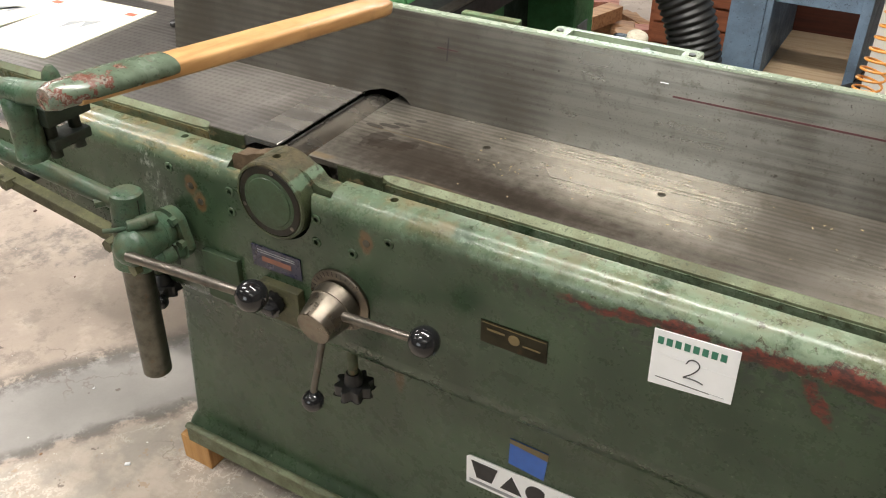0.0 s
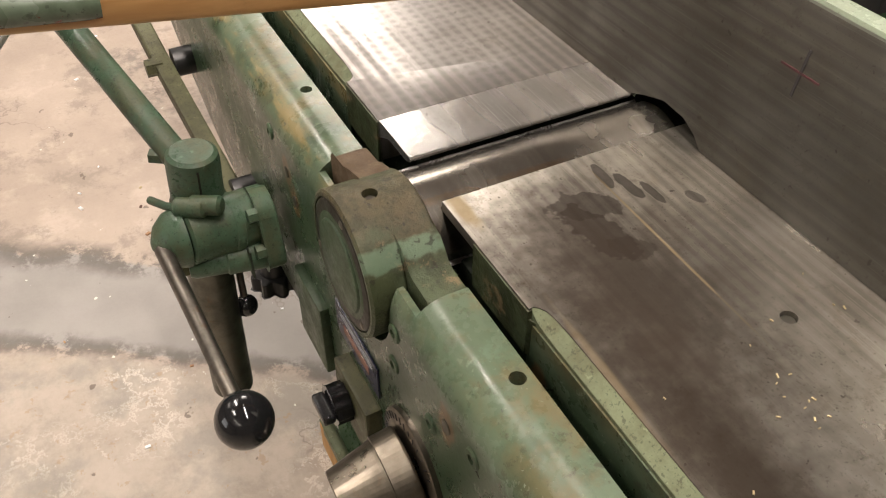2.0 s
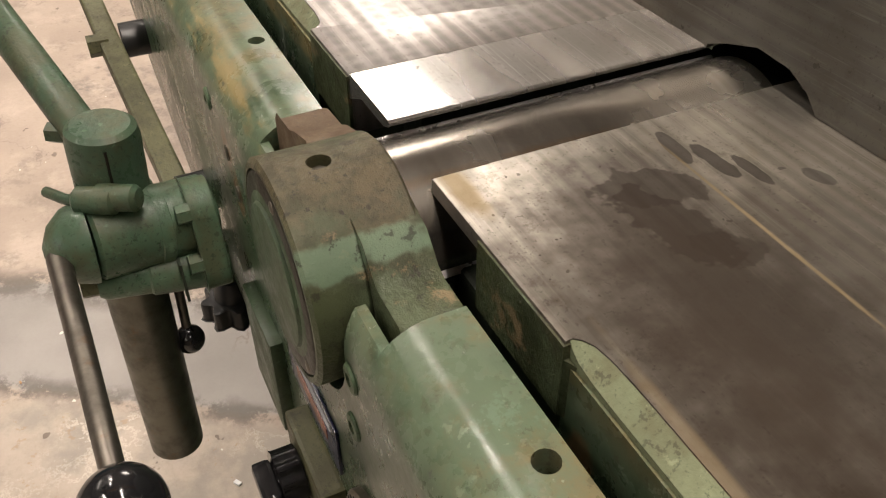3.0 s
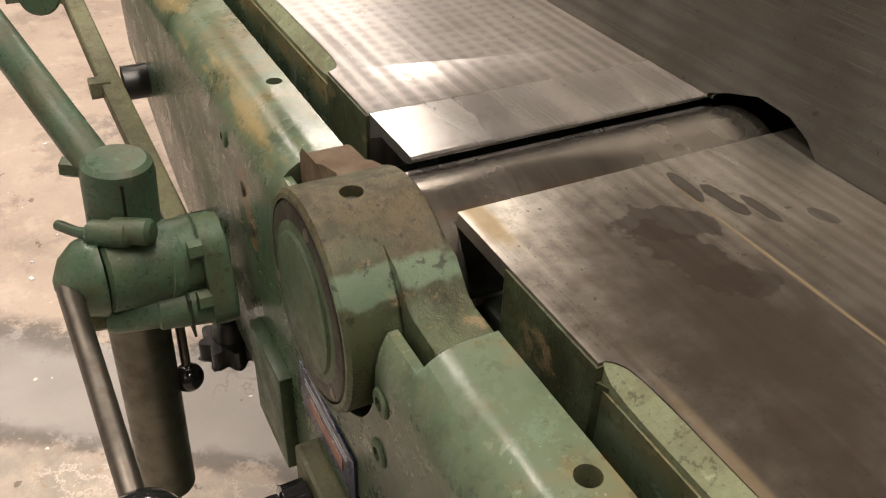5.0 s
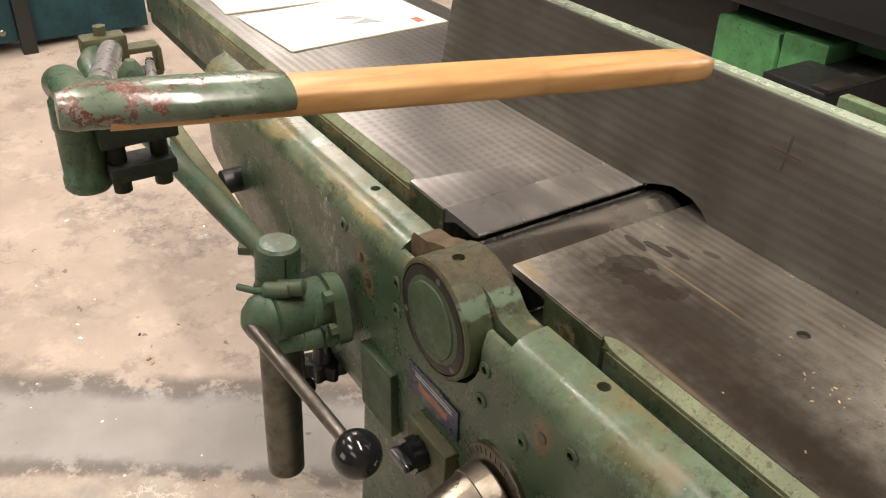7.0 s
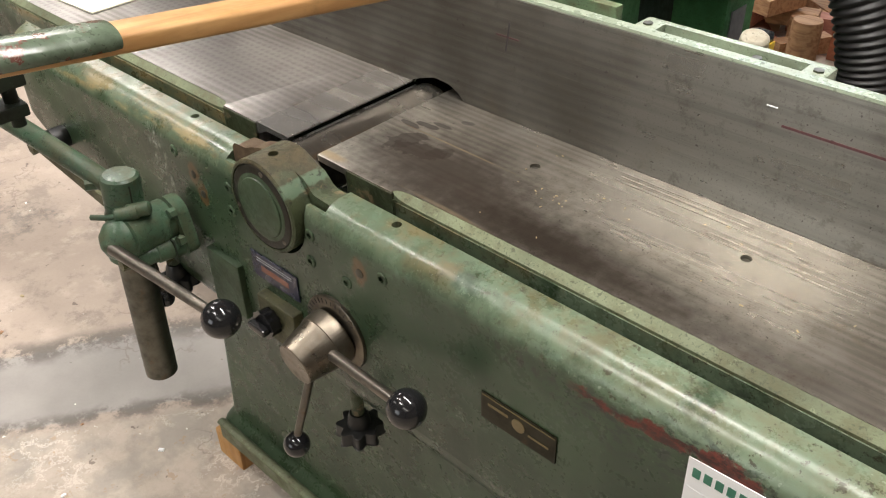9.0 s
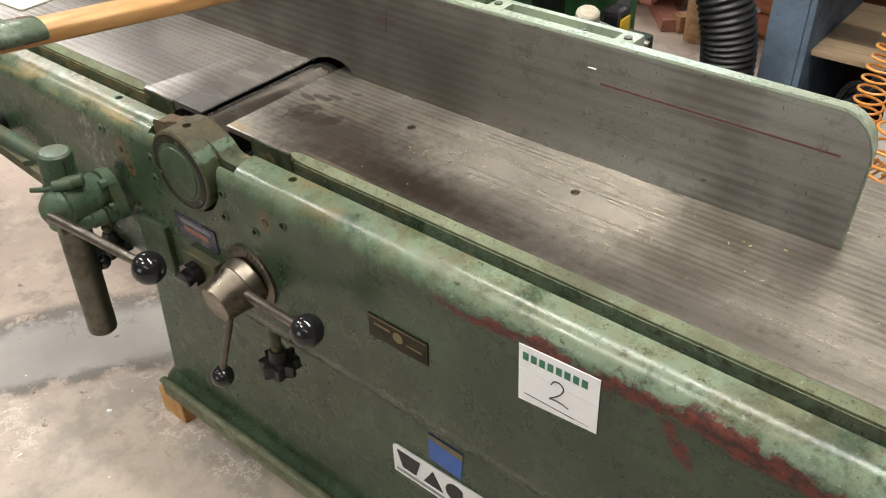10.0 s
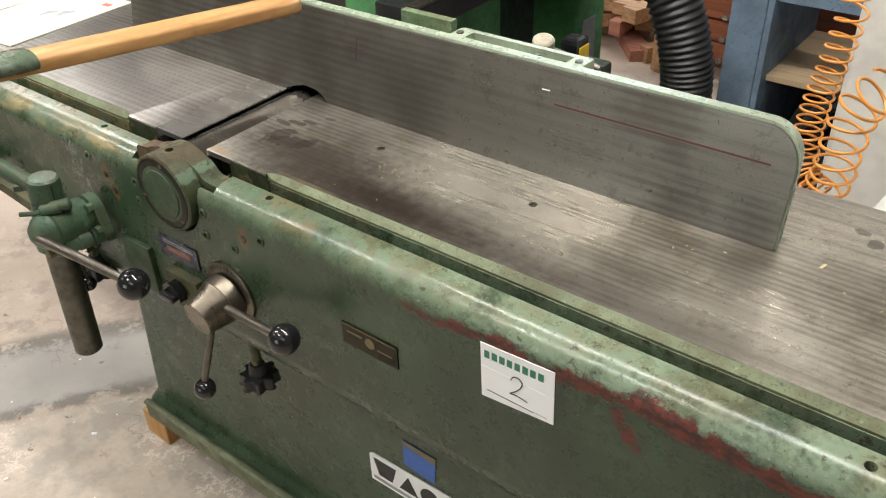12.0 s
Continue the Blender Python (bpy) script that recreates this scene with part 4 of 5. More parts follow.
part("lever", rod((0.106, -0.045, 0.652), (0.1035, -0.081, 0.556), 0.0058, 0.0052), "rod", hub, "thin steel lever")
part("ball_grip", ball((0.103, -0.083, 0.543), 0.0175), "black", hub, "glossy black ball grip")


def star_knob(c, r, parent):
    bm = bmesh.new()
    out = []
    for k in range(48):
        a = 6.2832 * k / 48
        out.append((c[0] + (r * (0.86 + 0.14 * math.cos(8 * a))) * math.cos(a), c[1] + (r * (0.86 + 0.14 * math.cos(8 * a))) * math.sin(a)))
    k = part("star_knob", prism(out, "z", c[2] - 0.011, c[2] + 0.009), "rubber", parent, "black fluted star knob", bevel=0.002)
    part("knob_boss", lathe((c[0], c[1], c[2] + 0.009), (c[0], c[1], c[2] + 0.030), [(0, 0.017), (0.7, 0.015), (1, 0.012)], 20), "rubber", k)
    part("knob_stem", rod((c[0], c[1], c[2] + 0.03), (c[0], c[1], c[2] + 0.08), 0.009), "grimy", k)


star_knob((0.102, 0.022, 0.489), 0.034, planer)
star_knob((-0.290, -0.004, 0.566), 0.031, planer)

# ---- fence ----
LEAN_Y = 0.18
fence = thing("fence", (0.15, 0.32, TOP), "planed iron fence with tool lines, pale green back and top", "fence")
FX0, FX1, FZ0, FZ1 = -0.487, 0.803, TOP + 0.0012, 1.019


def lean(bm):
    for v in bm.verts:
        v.co.y += (v.co.z - TOP) * LEAN_Y
    return bm


outline = [(FX0, FZ0), (FX1, FZ0)] + arc(FX1 - 0.045, FZ1 - 0.045, 0.045, 0, 90, 10) + [(FX0, FZ1)]
face = part("fence_face", lean(prism(outline, "y", 0.300, 0.306)), "fence", fence, "striped planed iron face", bevel=0.0008)
back = part("fence_back", lean(prism(outline, "y", 0.3062, 0.331)), "pale", fence, "pale green painted back and edge", bevel=0.003)
arch = [(-0.049, 0.80), (0.052, 0.80), (0.049, 0.871), (0.038, 0.8795), (0.020, 0.8865), (-0.008, 0.8880), (-0.034, 0.8800), (-0.049, 0.8738)]
carve(face, prism(arch, "y", 0.25, 0.45))
carve(back, prism(arch, "y", 0.25, 0.45))
part("pencil_line", lean(box(0.475, 0.775, 0.2994, 0.3002, 0.9720, 0.9745)), "redpencil", fence)
part("cross_mark", lean(box(0.1085, 0.1108, 0.2994, 0.3002, 0.955, 0.991)), "darkmark", fence)
part("cross_mark", lean(box(0.090, 0.128, 0.2994, 0.3002, 0.9722, 0.9738)), "redpencil", fence)
part("white_nick", lean(box(0.454, 0.466, 0.2993, 0.3002, 0.9888, 0.9900)), "white", fence)
# slotted rail bracket on the back
slot = part("slot_bracket", box(0.262, 0.492, 0.352, 0.398, 0.985, 1.0165), "pale", fence, "pale green slotted bracket", bevel=0.006)
carve(slot, box(0.292, 0.466, 0.359, 0.384, 1.000, 1.05))
for bx in (0.276, 0.480):
    part("bracket_screw", rod((bx, 0.372, 1.012), (bx, 0.372, 1.0185), 0.006, seg=6), "postgrey", fence)
part("clamp_bolt", rod((0.413, 0.371, 0.99), (0.413, 0.371, 1.014), 0.006, seg=6), "postgrey", fence)
part("stop_screw", rod((-0.575, 0.385, 0.872), (-0.575, 0.385, 0.884), 0.010, edge=0.003), "rubber", fence, "small black stop screw")
part("clamp_stem", rod((0.358, 0.475, 0.78), (0.36, 0.47, 0.945), 0.012), "green", fence)
part("clamp_knob", lathe((0.36, 0.47, 0.94), (0.372, 0.455, 1.002), [(0, 0.012), (0.55, 0.012), (0.6, 0.018), (0.95, 0.017), (1, 0.013)], 16), "cream", fence, "cream painted clamp head", bevel=0.001)
part("clamp_lever", rod((0.37, 0.46, 0.985), (0.46, 0.475, 0.965), 0.006), "rod", fence)
part("rail_end", rod((0.50, 0.41, 0.965), (0.56, 0.43, 0.965), 0.017, edge=0.004), "black", fence, "black end knob")

# ---- wooden blocks under the planer ----
def wood_block(x0, x1, y0, y1):
    w = tagged(part("wooden_block", box(x0, x1, y0, y1, 0, 0.072), "block", bevel=0.004), "pine block under the planer's foot", "wooden block", "blocks under the planer")
    return w


wood_block(-0.425, -0.344, 0.054, 0.20)
wood_block(-0.425, -0.344, 0.36, 0.50)
wood_block(1.00, 1.10, 0.054, 0.20)
wood_block(1.00, 1.10, 0.36, 0.50)

# ---- cutter guard ----
guard = thing("cutter_guard", (-0.235, -0.08, 0.60), "swinging bridge guard with a varnished wooden arm on green castings", "cutter guard")
part("rail", tube([(-0.245, -0.022, 0.648), (-0.35, -0.024, 0.662), (-0.60, -0.040, 0.716), (-0.79, -0.048, 0.752), (-0.83, -0.085, 0.776)], 0.016, 4), "olive", guard, "olive flat mounting rail", bevel=0.003, angle=60)
for sx, sz in ((-0.335, 0.668), (-0.585, 0.716)):
    part("spacer", rod((sx, 0.002, sz), (sx, -0.026, sz), 0.019), "rubber", guard)
    part("rail_bolt", rod((sx, -0.040, sz), (sx, -0.062, sz), 0.012, seg=6), "olive", guard)
part("hinge_block", lathe((-0.850, -0.090, 0.770), (-0.750, -0.084, 0.768), [(0, 0.020), (0.03, 0.0235), (0.25, 0.0235), (0.27, 0.021), (0.72, 0.021), (0.74, 0.0235), (0.97, 0.0235), (1, 0.020)], 28), "green", guard, "green hinge barrel", angle=20)
for hx in (-0.835, -0.765):
    part("hinge_bolt", rod((hx, -0.106, 0.768), (hx, -0.122, 0.768), 0.008, seg=6), "green", guard)
post = part("post", rod((-0.243, -0.090, 0.452), (-0.236, -0.083, 0.72), 0.0245, edge=0.005), "postgrey", guard, "dull grey steel post")
part("clamp_body", rod((-0.217, -0.016, 0.727), (-0.205, -0.105, 0.736), 0.0305, edge=0.003), "green", guard, "green clamp casting")
part("clamp_dome", lathe((-0.205, -0.105, 0.736), (-0.203, -0.137, 0.738), [(0, 0.0315), (0.1, 0.0315), (0.45, 0.028), (0.8, 0.018), (1, 0.004)], 32), "green", guard)
flange = prism(arc(-0.186, 0.697, 0.016, -110, 20, 8) + arc(-0.206, 0.738, 0.026, 20, 160, 12) + arc(-0.226, 0.704, 0.014, 160, 250, 6), "y", -0.034, -0.014)
part("flange", flange, "green", guard, "bolted green flange of the clamp", bevel=0.003)
part("lower_lug", lathe((-0.188, -0.012, 0.696), (-0.200, -0.108, 0.702), [(0, 0.0150), (0.05, 0.0170), (0.60, 0.0170), (0.62, 0.0152), (0.94, 0.0150), (1, 0.0125)], 28), "green", guard, "split lug round the post", angle=25)
part("lug_nut", rod((-0.2003, -0.1085, 0.702), (-0.2015, -0.120, 0.7025), 0.0115, seg=6), "olive", guard)
part("lug_slit", box(-0.2110, -0.1740, -0.0505, -0.0485, 0.6800, 0.7160), "darkgreen", guard)
part("cap_slit", rod((-0.2090, -0.0790, 0.766), (-0.2078, -0.0772, 0.804), 0.0014, seg=8), "ringbrown", guard)
part("clamp_collar", rod((-0.2125, -0.050, 0.7295), (-0.2110, -0.062, 0.7310), 0.0315, edge=0.002), "green", guard)
for fx, fz in ((-0.176, 0.712), (-0.186, 0.752)):
    part("flange_bolt", rod((fx, -0.033, fz), (fx, -0.043, fz), 0.0078, seg=6), "green", guard)
part("cap_ring", lathe((-0.2352, -0.0790, 0.749), (-0.2350, -0.0787, 0.757), [(0, 0.0272), (0.3, 0.0284), (0.7, 0.0284), (1, 0.0272)], 40), "green", guard)
part("lower_collar", rod((-0.238, -0.086, 0.68), (-0.236, -0.083, 0.722), 0.032, edge=0.005), "green", guard)
part("post_cap", lathe((-0.236, -0.080, 0.735), (-0.233, -0.075, 0.813), [(0, 0.0275), (0.12, 0.0290), (0.2, 0.0265), (0.85, 0.0265), (0.96, 0.025), (1, 0.021)], 40), "green", guard, "green domed cap")
for ex, ey, ez in ((-0.196, -0.078, 0.772), (-0.202, -0.092, 0.770)):
    part("clamp_ear", rod((ex - 0.009, ey - 0.014, ez), (ex + 0.009, ey + 0.014, ez + 0.002), 0.010, edge=0.003), "green", guard)
part("clamp_handle", tube([(-0.205, -0.100, 0.770), (-0.222, -0.113, 0.766), (-0.242, -0.124, 0.763)], 0.0042, 10), "green", guard)
part("cap_screw", rod((-0.258, -0.098, 0.797), (-0.266, -0.110, 0.797), 0.008, seg=6), "green", guard)
part("clamp_lever", tube([(-0.192, -0.128, 0.737), (-0.09, -0.124, 0.741), (0.030, -0.120, 0.746)], lambda s: 0.0085 - 0.0015 * s, 20), "rod", guard, "worn steel clamping lever")
part("ball_grip", ball((0.046, -0.119, 0.746), 0.0238), "black", guard, "glossy black ball grip")
part("stop_lever", rod((-0.262, -0.050, 0.672), (-0.243, -0.054, 0.592), 0.0042), "rod", guard)
part("ball_grip", ball((-0.240, -0.054, 0.582), 0.0135), "black", guard, "small black ball grip")
part("arm_pipe", tube([(-0.245, -0.086, 0.797), (-0.55, -0.178, 0.914), (-0.60, -0.178, 0.925), (-0.634, -0.160, 0.930)], 0.0145, 24), "green", guard, "green pipe arm")
part("pipe_bracket", box(-0.652, -0.620, -0.178, -0.119, 0.912, 0.950), "olive", guard, bevel=0.005)
part("bracket_bolt", rod((-0.637, -0.150, 0.949), (-0.637, -0.150, 0.962), 0.009, seg=6), "olive", guard)
part("bracket_bolt", rod((-0.620, -0.165, 0.93), (-0.608, -0.165, 0.93), 0.008, seg=6), "rod", guard)
part("link_plate", box(-0.650, -0.620, -0.121, -0.078, 0.921, 0.929), "olive", guard, bevel=0.002)
part("link_plate", box(-0.650, -0.620, -0.121, -0.078, 0.886, 0.894), "olive", guard, bevel=0.002)
part("link_web", box(-0.650, -0.620, -0.084, -0.076, 0.890, 0.925), "olive", guard, bevel=0.002)
part("link_tube", rod((-0.64, -0.139, 0.927), (-0.135, -0.261, 1.029), 0.0155), "silver", guard, "silver-grey link tube")
part("tube_collar", rod((-0.30, -0.221, 0.9955), (-0.27, -0.2285, 1.002), 0.0205, edge=0.003), "green", guard)
part("link_rod", rod((-0.635, -0.092, 0.903), (-0.12, -0.208, 1.006), 0.0065), "silver", guard, "thin link rod")
part("knuckle", lathe((-0.117, -0.272, 0.989), (-0.119, -0.270, 1.074), [(0, 0.0165), (0.04, 0.0190), (0.14, 0.0190), (0.16, 0.0178), (0.62, 0.0178), (0.64, 0.0190), (0.9, 0.0185), (1, 0.013)], 36), "green", guard, "green vertical swivel")
part("elbow", tube(smooth_line([(-0.150, -0.272, 1.068), (-0.125, -0.272, 1.076), (-0.095, -0.272, 1.079), (-0.055, -0.270, 1.084)], 5), 0.0145, 24), "green", guard)
part("swivel_bolt", lathe((-0.115, -0.225, 1.055), (-0.115, -0.223, 1.09), [(0, 0.011), (0.6, 0.011), (0.8, 0.009), (1, 0.004)], 16), "green", guard)
part("arm_bracket", box(-0.128, -0.088, -0.262, -0.200, 1.030, 1.054), "darkgreen", guard, bevel=0.003)
part("arm_bracket", box(-0.124, -0.092, -0.258, -0.204, 0.997, 1.011), "darkgreen", guard, bevel=0.003)
for by in (-0.248, -0.214):
    part("bracket_stud", rod((-0.108, by, 0.984), (-0.108, by, 1.032), 0.0075, seg=12), "darkgreen", guard)

# wooden arm with its painted half sleeve
A0, A1 = Vector((-0.032, -0.262, 1.088)), Vector((0.012, 0.296, 1.036))


def arm_ring(p, d, w, h, lift=0.0, n=40, k=5.0):
    """A softened rectangle across the arm."""
    side = Vector((0, 0, 1)).cross(d).normalized()
    up = d.cross(side)
    out = []
    for i in range(n):
        a = 6.2832 * i / n
        c, s = math.cos(a), math.sin(a)
        out.append(p + side * (w * math.copysign(abs(c) ** (2 / k), c)) + up * (lift + h * math.copysign(abs(s) ** (2 / k), s)))
    return out


ad = (A1 - A0).normalized()
ends = [(0.0, 0.9), (0.5, 1.0), (0.93, 1.0), (0.97, 0.86), (0.99, 0.62), (1.0, 0.35)]
part("wooden_arm", loft([arm_ring(A0.lerp(A1, s), ad, 0.0255 * w, 0.0112 * min(1, w + 0.2)) for s, w in ends]), "wood", guard, "varnished golden beech arm, rounded at the tip", angle=40)
part("arm_sleeve", loft([arm_ring(A0.lerp(A1, s), ad, w, h, l, 24, 2.2) for s, w, h, l in ((-0.055, 0.013, 0.012, 0.0), (-0.035, 0.0205, 0.0150, 0.001), (0.03, 0.0270, 0.0146, 0.0030), (0.10, 0.0286, 0.0138, 0.0036), (0.215, 0.0286, 0.0134, 0.0038), (0.232, 0.0279, 0.0126, 0.0038))]), "sleeve", guard, "green sleeve, chipped to red and bare metal", angle=60)

# ---- stickers on the planer ----
def sheet(name, corners, y, thick, material, parent=None, label=""):
    """A thin flat label on the face: corners as (x, z)."""
    return part(name, prism(corners, "y", y - thick, y), material, parent, label)


lot = sheet("lot_sticker", [(0.579, 0.824), (0.581, 0.740), (0.682, 0.749), (0.680, 0.829)], -0.0005, 0.0008, "white")
tagged(lot, "creased white lot sticker with a handwritten black 2", "sticker")
for k in range(8):
    gx, gz = 0.5885 + k * 0.0106, 0.8093 + k * 0.0005
    part("logo_bar", box(gx - 0.0036, gx + 0.0036, -0.0019, -0.0013, gz - 0.0054, gz + 0.0054), "greenink", lot)
two = [(0.6225, 0.787), (0.626, 0.7935), (0.633, 0.795), (0.638, 0.790), (0.6365, 0.782), (0.630, 0.773), (0.622, 0.7655), (0.628, 0.7665), (0.638, 0.766), (0.646, 0.764)]
part("handwritten_digit", tube(smooth_line([(a, -0.0015, b) for a, b in two], 6), 0.0008, 6), "ink", lot, "handwritten black 2")
part("pen_line", box(0.589, 0.655, -0.0016, -0.0012, 0.7525, 0.7537), "ink", lot)
part("pen_line", box(0.656, 0.673, -0.0016, -0.0012, 0.7535, 0.7541), "greyink", lot)
part("fold_crease", box(0.5805, 0.681, -0.0017, -0.0012, 0.7885, 0.7893), "white", lot)

sign = thing("maker_sign", (0.39, 0.086, 0.33), "white enamel maker's sign with bold black shapes", "sign")
part("sign_plate", prism([(0.283, 0.362), (0.2835, 0.300), (0.50, 0.300), (0.5005, 0.366), (0.497, 0.3715), (0.289, 0.3665)], "y", 0.0838, 0.0868), "white", sign, bevel=0.0008)
# four bold plain shapes of the logo
part("logo_shape", prism([(0.292, 0.358), (0.342, 0.358), (0.332, 0.321), (0.303, 0.321)], "y", 0.0826, 0.0839), "ink", sign)
part("logo_shape", prism([(0.348, 0.321), (0.388, 0.321), (0.368, 0.358)], "y", 0.0826, 0.0839), "ink", sign)
part("logo_shape", prism(arc(0.414, 0.3395, 0.0195, 40, 320, 24), "y", 0.0826, 0.0839), "ink", sign)
part("logo_shape", prism(arc(0.462, 0.3395, 0.0195, 0, 345, 24), "y", 0.0826, 0.0839), "ink", sign)
part("print_bar", box(0.289, 0.494, 0.0828, 0.0839, 0.306, 0.312), "greyink", sign)
blue = tagged(sheet("blue_label", [(0.361, 0.444), (0.360, 0.386), (0.424, 0.379), (0.429, 0.442)], 0.0865, 0.0012, "bluelabel"), "scuffed blue foil label on the pedestal", "label")
part("gold_band", prism([(0.3612, 0.4435), (0.3610, 0.434), (0.4285, 0.4265), (0.429, 0.4415)], "y", 0.0846, 0.0854), "goldprint", blue)

# ---- papers on the outfeed table ----
def paper(name, c, sx, sy, turn, z, label):
    m = Matrix.Translation((c[0], c[1], z)) @ pose(0, 0, 0, 0, 0, turn)
    bm = box(-sx / 2, sx / 2, -sy / 2, sy / 2, 0, 0.003, m=m)
    p = tagged(part(name, bm, "paper", bevel=0.0006), label, "booklet", "papers on the outfeed table")
    part("drawing_print", prism([tuple((m @ Vector((u, v, 0)))[:2]) for u, v in ((-0.01, 0.02), (0.05, 0.05), (0.035, 0.0), (0.02, 0.035), (-0.005, -0.02))], "z", z + 0.003, z + 0.0036), "greyink", p)
    for k in range(7):
        part("print_bar", box(-0.09, -0.09 + 0.05 - 0.004 * (k % 3), -0.005 - 0.011 * k, -0.001 - 0.011 * k - 0.0022, 0.003, 0.0034, m=m), "greyink", p)
    part("stamp_print", box(0.06, 0.085, 0.10, 0.115, 0.003, 0.0035, m=m), "redink", p)
    return p


paper("booklet", (-0.766, 0.272, 0), 0.21, 0.297, 3, TOP + 0.0025, "cream printed manual booklet lying on the outfeed table")
paper("booklet", (-0.985, 0.262, 0), 0.21, 0.297, -4, TOP + 0.0025, "cream printed manual booklet lying on the outfeed table")

# ---- wood chips and shavings on the table ----
random.seed(4)
def chip(x, y, s):
    m = Matrix.Translation((x, y, TOP + 0.0006)) @ pose(0, 0, 0, random.uniform(-8, 8), random.uniform(-8, 8), random.uniform(0, 180))
    tagged(part("wood_chip", box(-s, s, -s * 0.35, s * 0.35, 0, 0.0009, m=m), "chip"), "tiny pale wood chip on the iron table", "wood chip", "chips on the table")


chip(0.863, 0.303, 0.0055)
for k in range(34):
    chip(random.uniform(0.2, 1.0), 0.09 + 0.19 * random.random() ** 0.8, random.uniform(0.0008, 0.0020))
for k in range(12):
    chip(0.285 + random.gauss(0, 0.018), 0.185 + random.gauss(0, 0.008), random.uniform(0.0008, 0.0018))

# ---- behind the planer: green thicknesser ----
tk = thing("thicknesser", (-0.5, 1.2, 0), "bright green enamelled thicknesser with a dark bed", "thicknesser")
part("side_casting", box(-0.505, -0.362, 0.92, 1.30, 0, 0.862), "vivid", tk, "bright green side casting", bevel=0.008)
part("side_casting", box(-0.361, -0.268, 0.926, 1.28, 0, 0.868), "vivid", tk, bevel=0.006)
part("top_beam", box(-0.267, -0.10, 1.00, 1.08, 0.846, 0.885), "vivid", tk, bevel=0.004)
part("hood", box(-1.05, -0.10, 0.90, 1.75, 0.888, 1.25), "rubber", tk, "black hood", bevel=0.03)
part("motor_case", box(-1.10, -0.508, 0.98, 1.60, 0.0, 0.887), "rubber", tk, "black motor case", bevel=0.02)
part("bed_bar", box(-0.30, -0.18, 0.81, 1.65, 0.775, 0.835), "rubber", tk, "dark bed roller bar", bevel=0.004)
part("bed_edge", box(-0.21, -0.178, 0.815, 1.65, 0.8355, 0.842), "rod", tk, bevel=0.001)
part("under_frame", box(-0.70, -0.30, 1.30, 1.62, 0.10, 0.75), "darkgreen", tk, bevel=0.01)
part("side_casting", box(-0.62, -0.15, 1.50, 1.66, 0, 0.95), "vivid", tk, "dark green side casting", bevel=0.012)
part("data_plate", box(-0.1495, -0.146, 1.525, 1.60, 0.44, 0.60), "greyink", tk, "grey printed plate")
ledge = thing("work_rest", (0.06, 0.565, 0), "pale green painted board with brown patches on a dark post", "work rest")
part("board", box(0.000, 0.117, 0.556, 0.574, 0.915, 0.947), "boardgreen", ledge, bevel=0.002)
part("post", box(0.03, 0.07, 0.575, 0.605, 0.0, 0.93), "darkgreen", ledge, bevel=0.003)
part("foot", box(-0.03, 0.13, 0.53, 0.68, 0.0, 0.02), "darkgreen", ledge, bevel=0.003)

# stop gauge behind the fence
tape = thing("tape_measure", (0.237, 0.80, 0.80), "black and yellow tape measure", "tape measure")
part("case", box(0.205, 0.245, 0.79, 0.84, 0.80, 0.86), "black", tape, bevel=0.01)
part("yellow_face", box(0.2455, 0.248, 0.797, 0.833, 0.81, 0.845), "yellow", tape, bevel=0.0008)
stand = tagged(part("tool_stand", box(0.12, 0.28, 0.74, 0.88, 0.0, 0.80), "darkgreen", bevel=0.01), "dark green tool stand behind the planer", "stand")

# ---- suction hose ----
hose = thing("suction_hose", (0.3, 1.3, 0), "black corrugated suction hose hanging in a bend", "hose")
way = smooth_line([(0.22, 1.28, 0.10), (0.265, 1.29, 0.36), (0.276, 1.30, 0.55), (0.262, 1.30, 0.67), (0.212, 1.30, 0.80), (0.12, 1.31, 0.93), (-0.01, 1.33, 1.03), (-0.20, 1.35, 1.08)], 60)
part("hose_tube", tube(way, lambda s: 0.0620 + 0.0032 * math.sin(s * 6.2832 * 58), 28), "rubber", hose, angle=80)

# ---- scrap wood on the floor ----
random.seed(9)
def scrap(x, y, z, l, w, h, turn, tilt, material, label):
    m = Matrix.Translation((x, y, z)) @ pose(0, 0, 0, tilt, 0, turn)
    return tagged(part("wood_offcut", box(-l / 2, l / 2, -w / 2, w / 2, 0, h, m=m), material, bevel=0.002), label, "offcut", "offcuts in the pile")


for k in range(34):
    lay = k // 12
    scrap(-0.66 + random.uniform(-0.30, 0.26) * (1 - 0.2 * lay), 3.02 + random.uniform(-0.22, 0.3), 0.0 + 0.075 * lay, random.uniform(0.12, 0.28), random.uniform(0.05, 0.10), random.uniform(0.04, 0.075), random.uniform(0, 180), 0, random.choice(("scrap", "ply", "mahogany", "scrap")), "short sawn timber offcut on the pile")
scrap(-0.60, 2.82, 0.0, 0.34, 0.09, 0.05, -50, 0, "mahogany", "pinkish mahogany offcut lying on the pile")
scrap(-0.72, 2.98, 0.0, 0.25, 0.10, 0.045, 20, 0, "ply", "pale plywood offcut on the floor")
for lx, ly, h in ((-0.37, 2.68, 0.19), (-0.45, 2.86, 0.13)):
    tagged(part("log", lathe((lx, ly, 0), (lx, ly, h), [(0, 0.058), (0.95, 0.056), (1, 0.053)], 24), "scrap"), "short round log standing on end", "log", "logs by the pile")

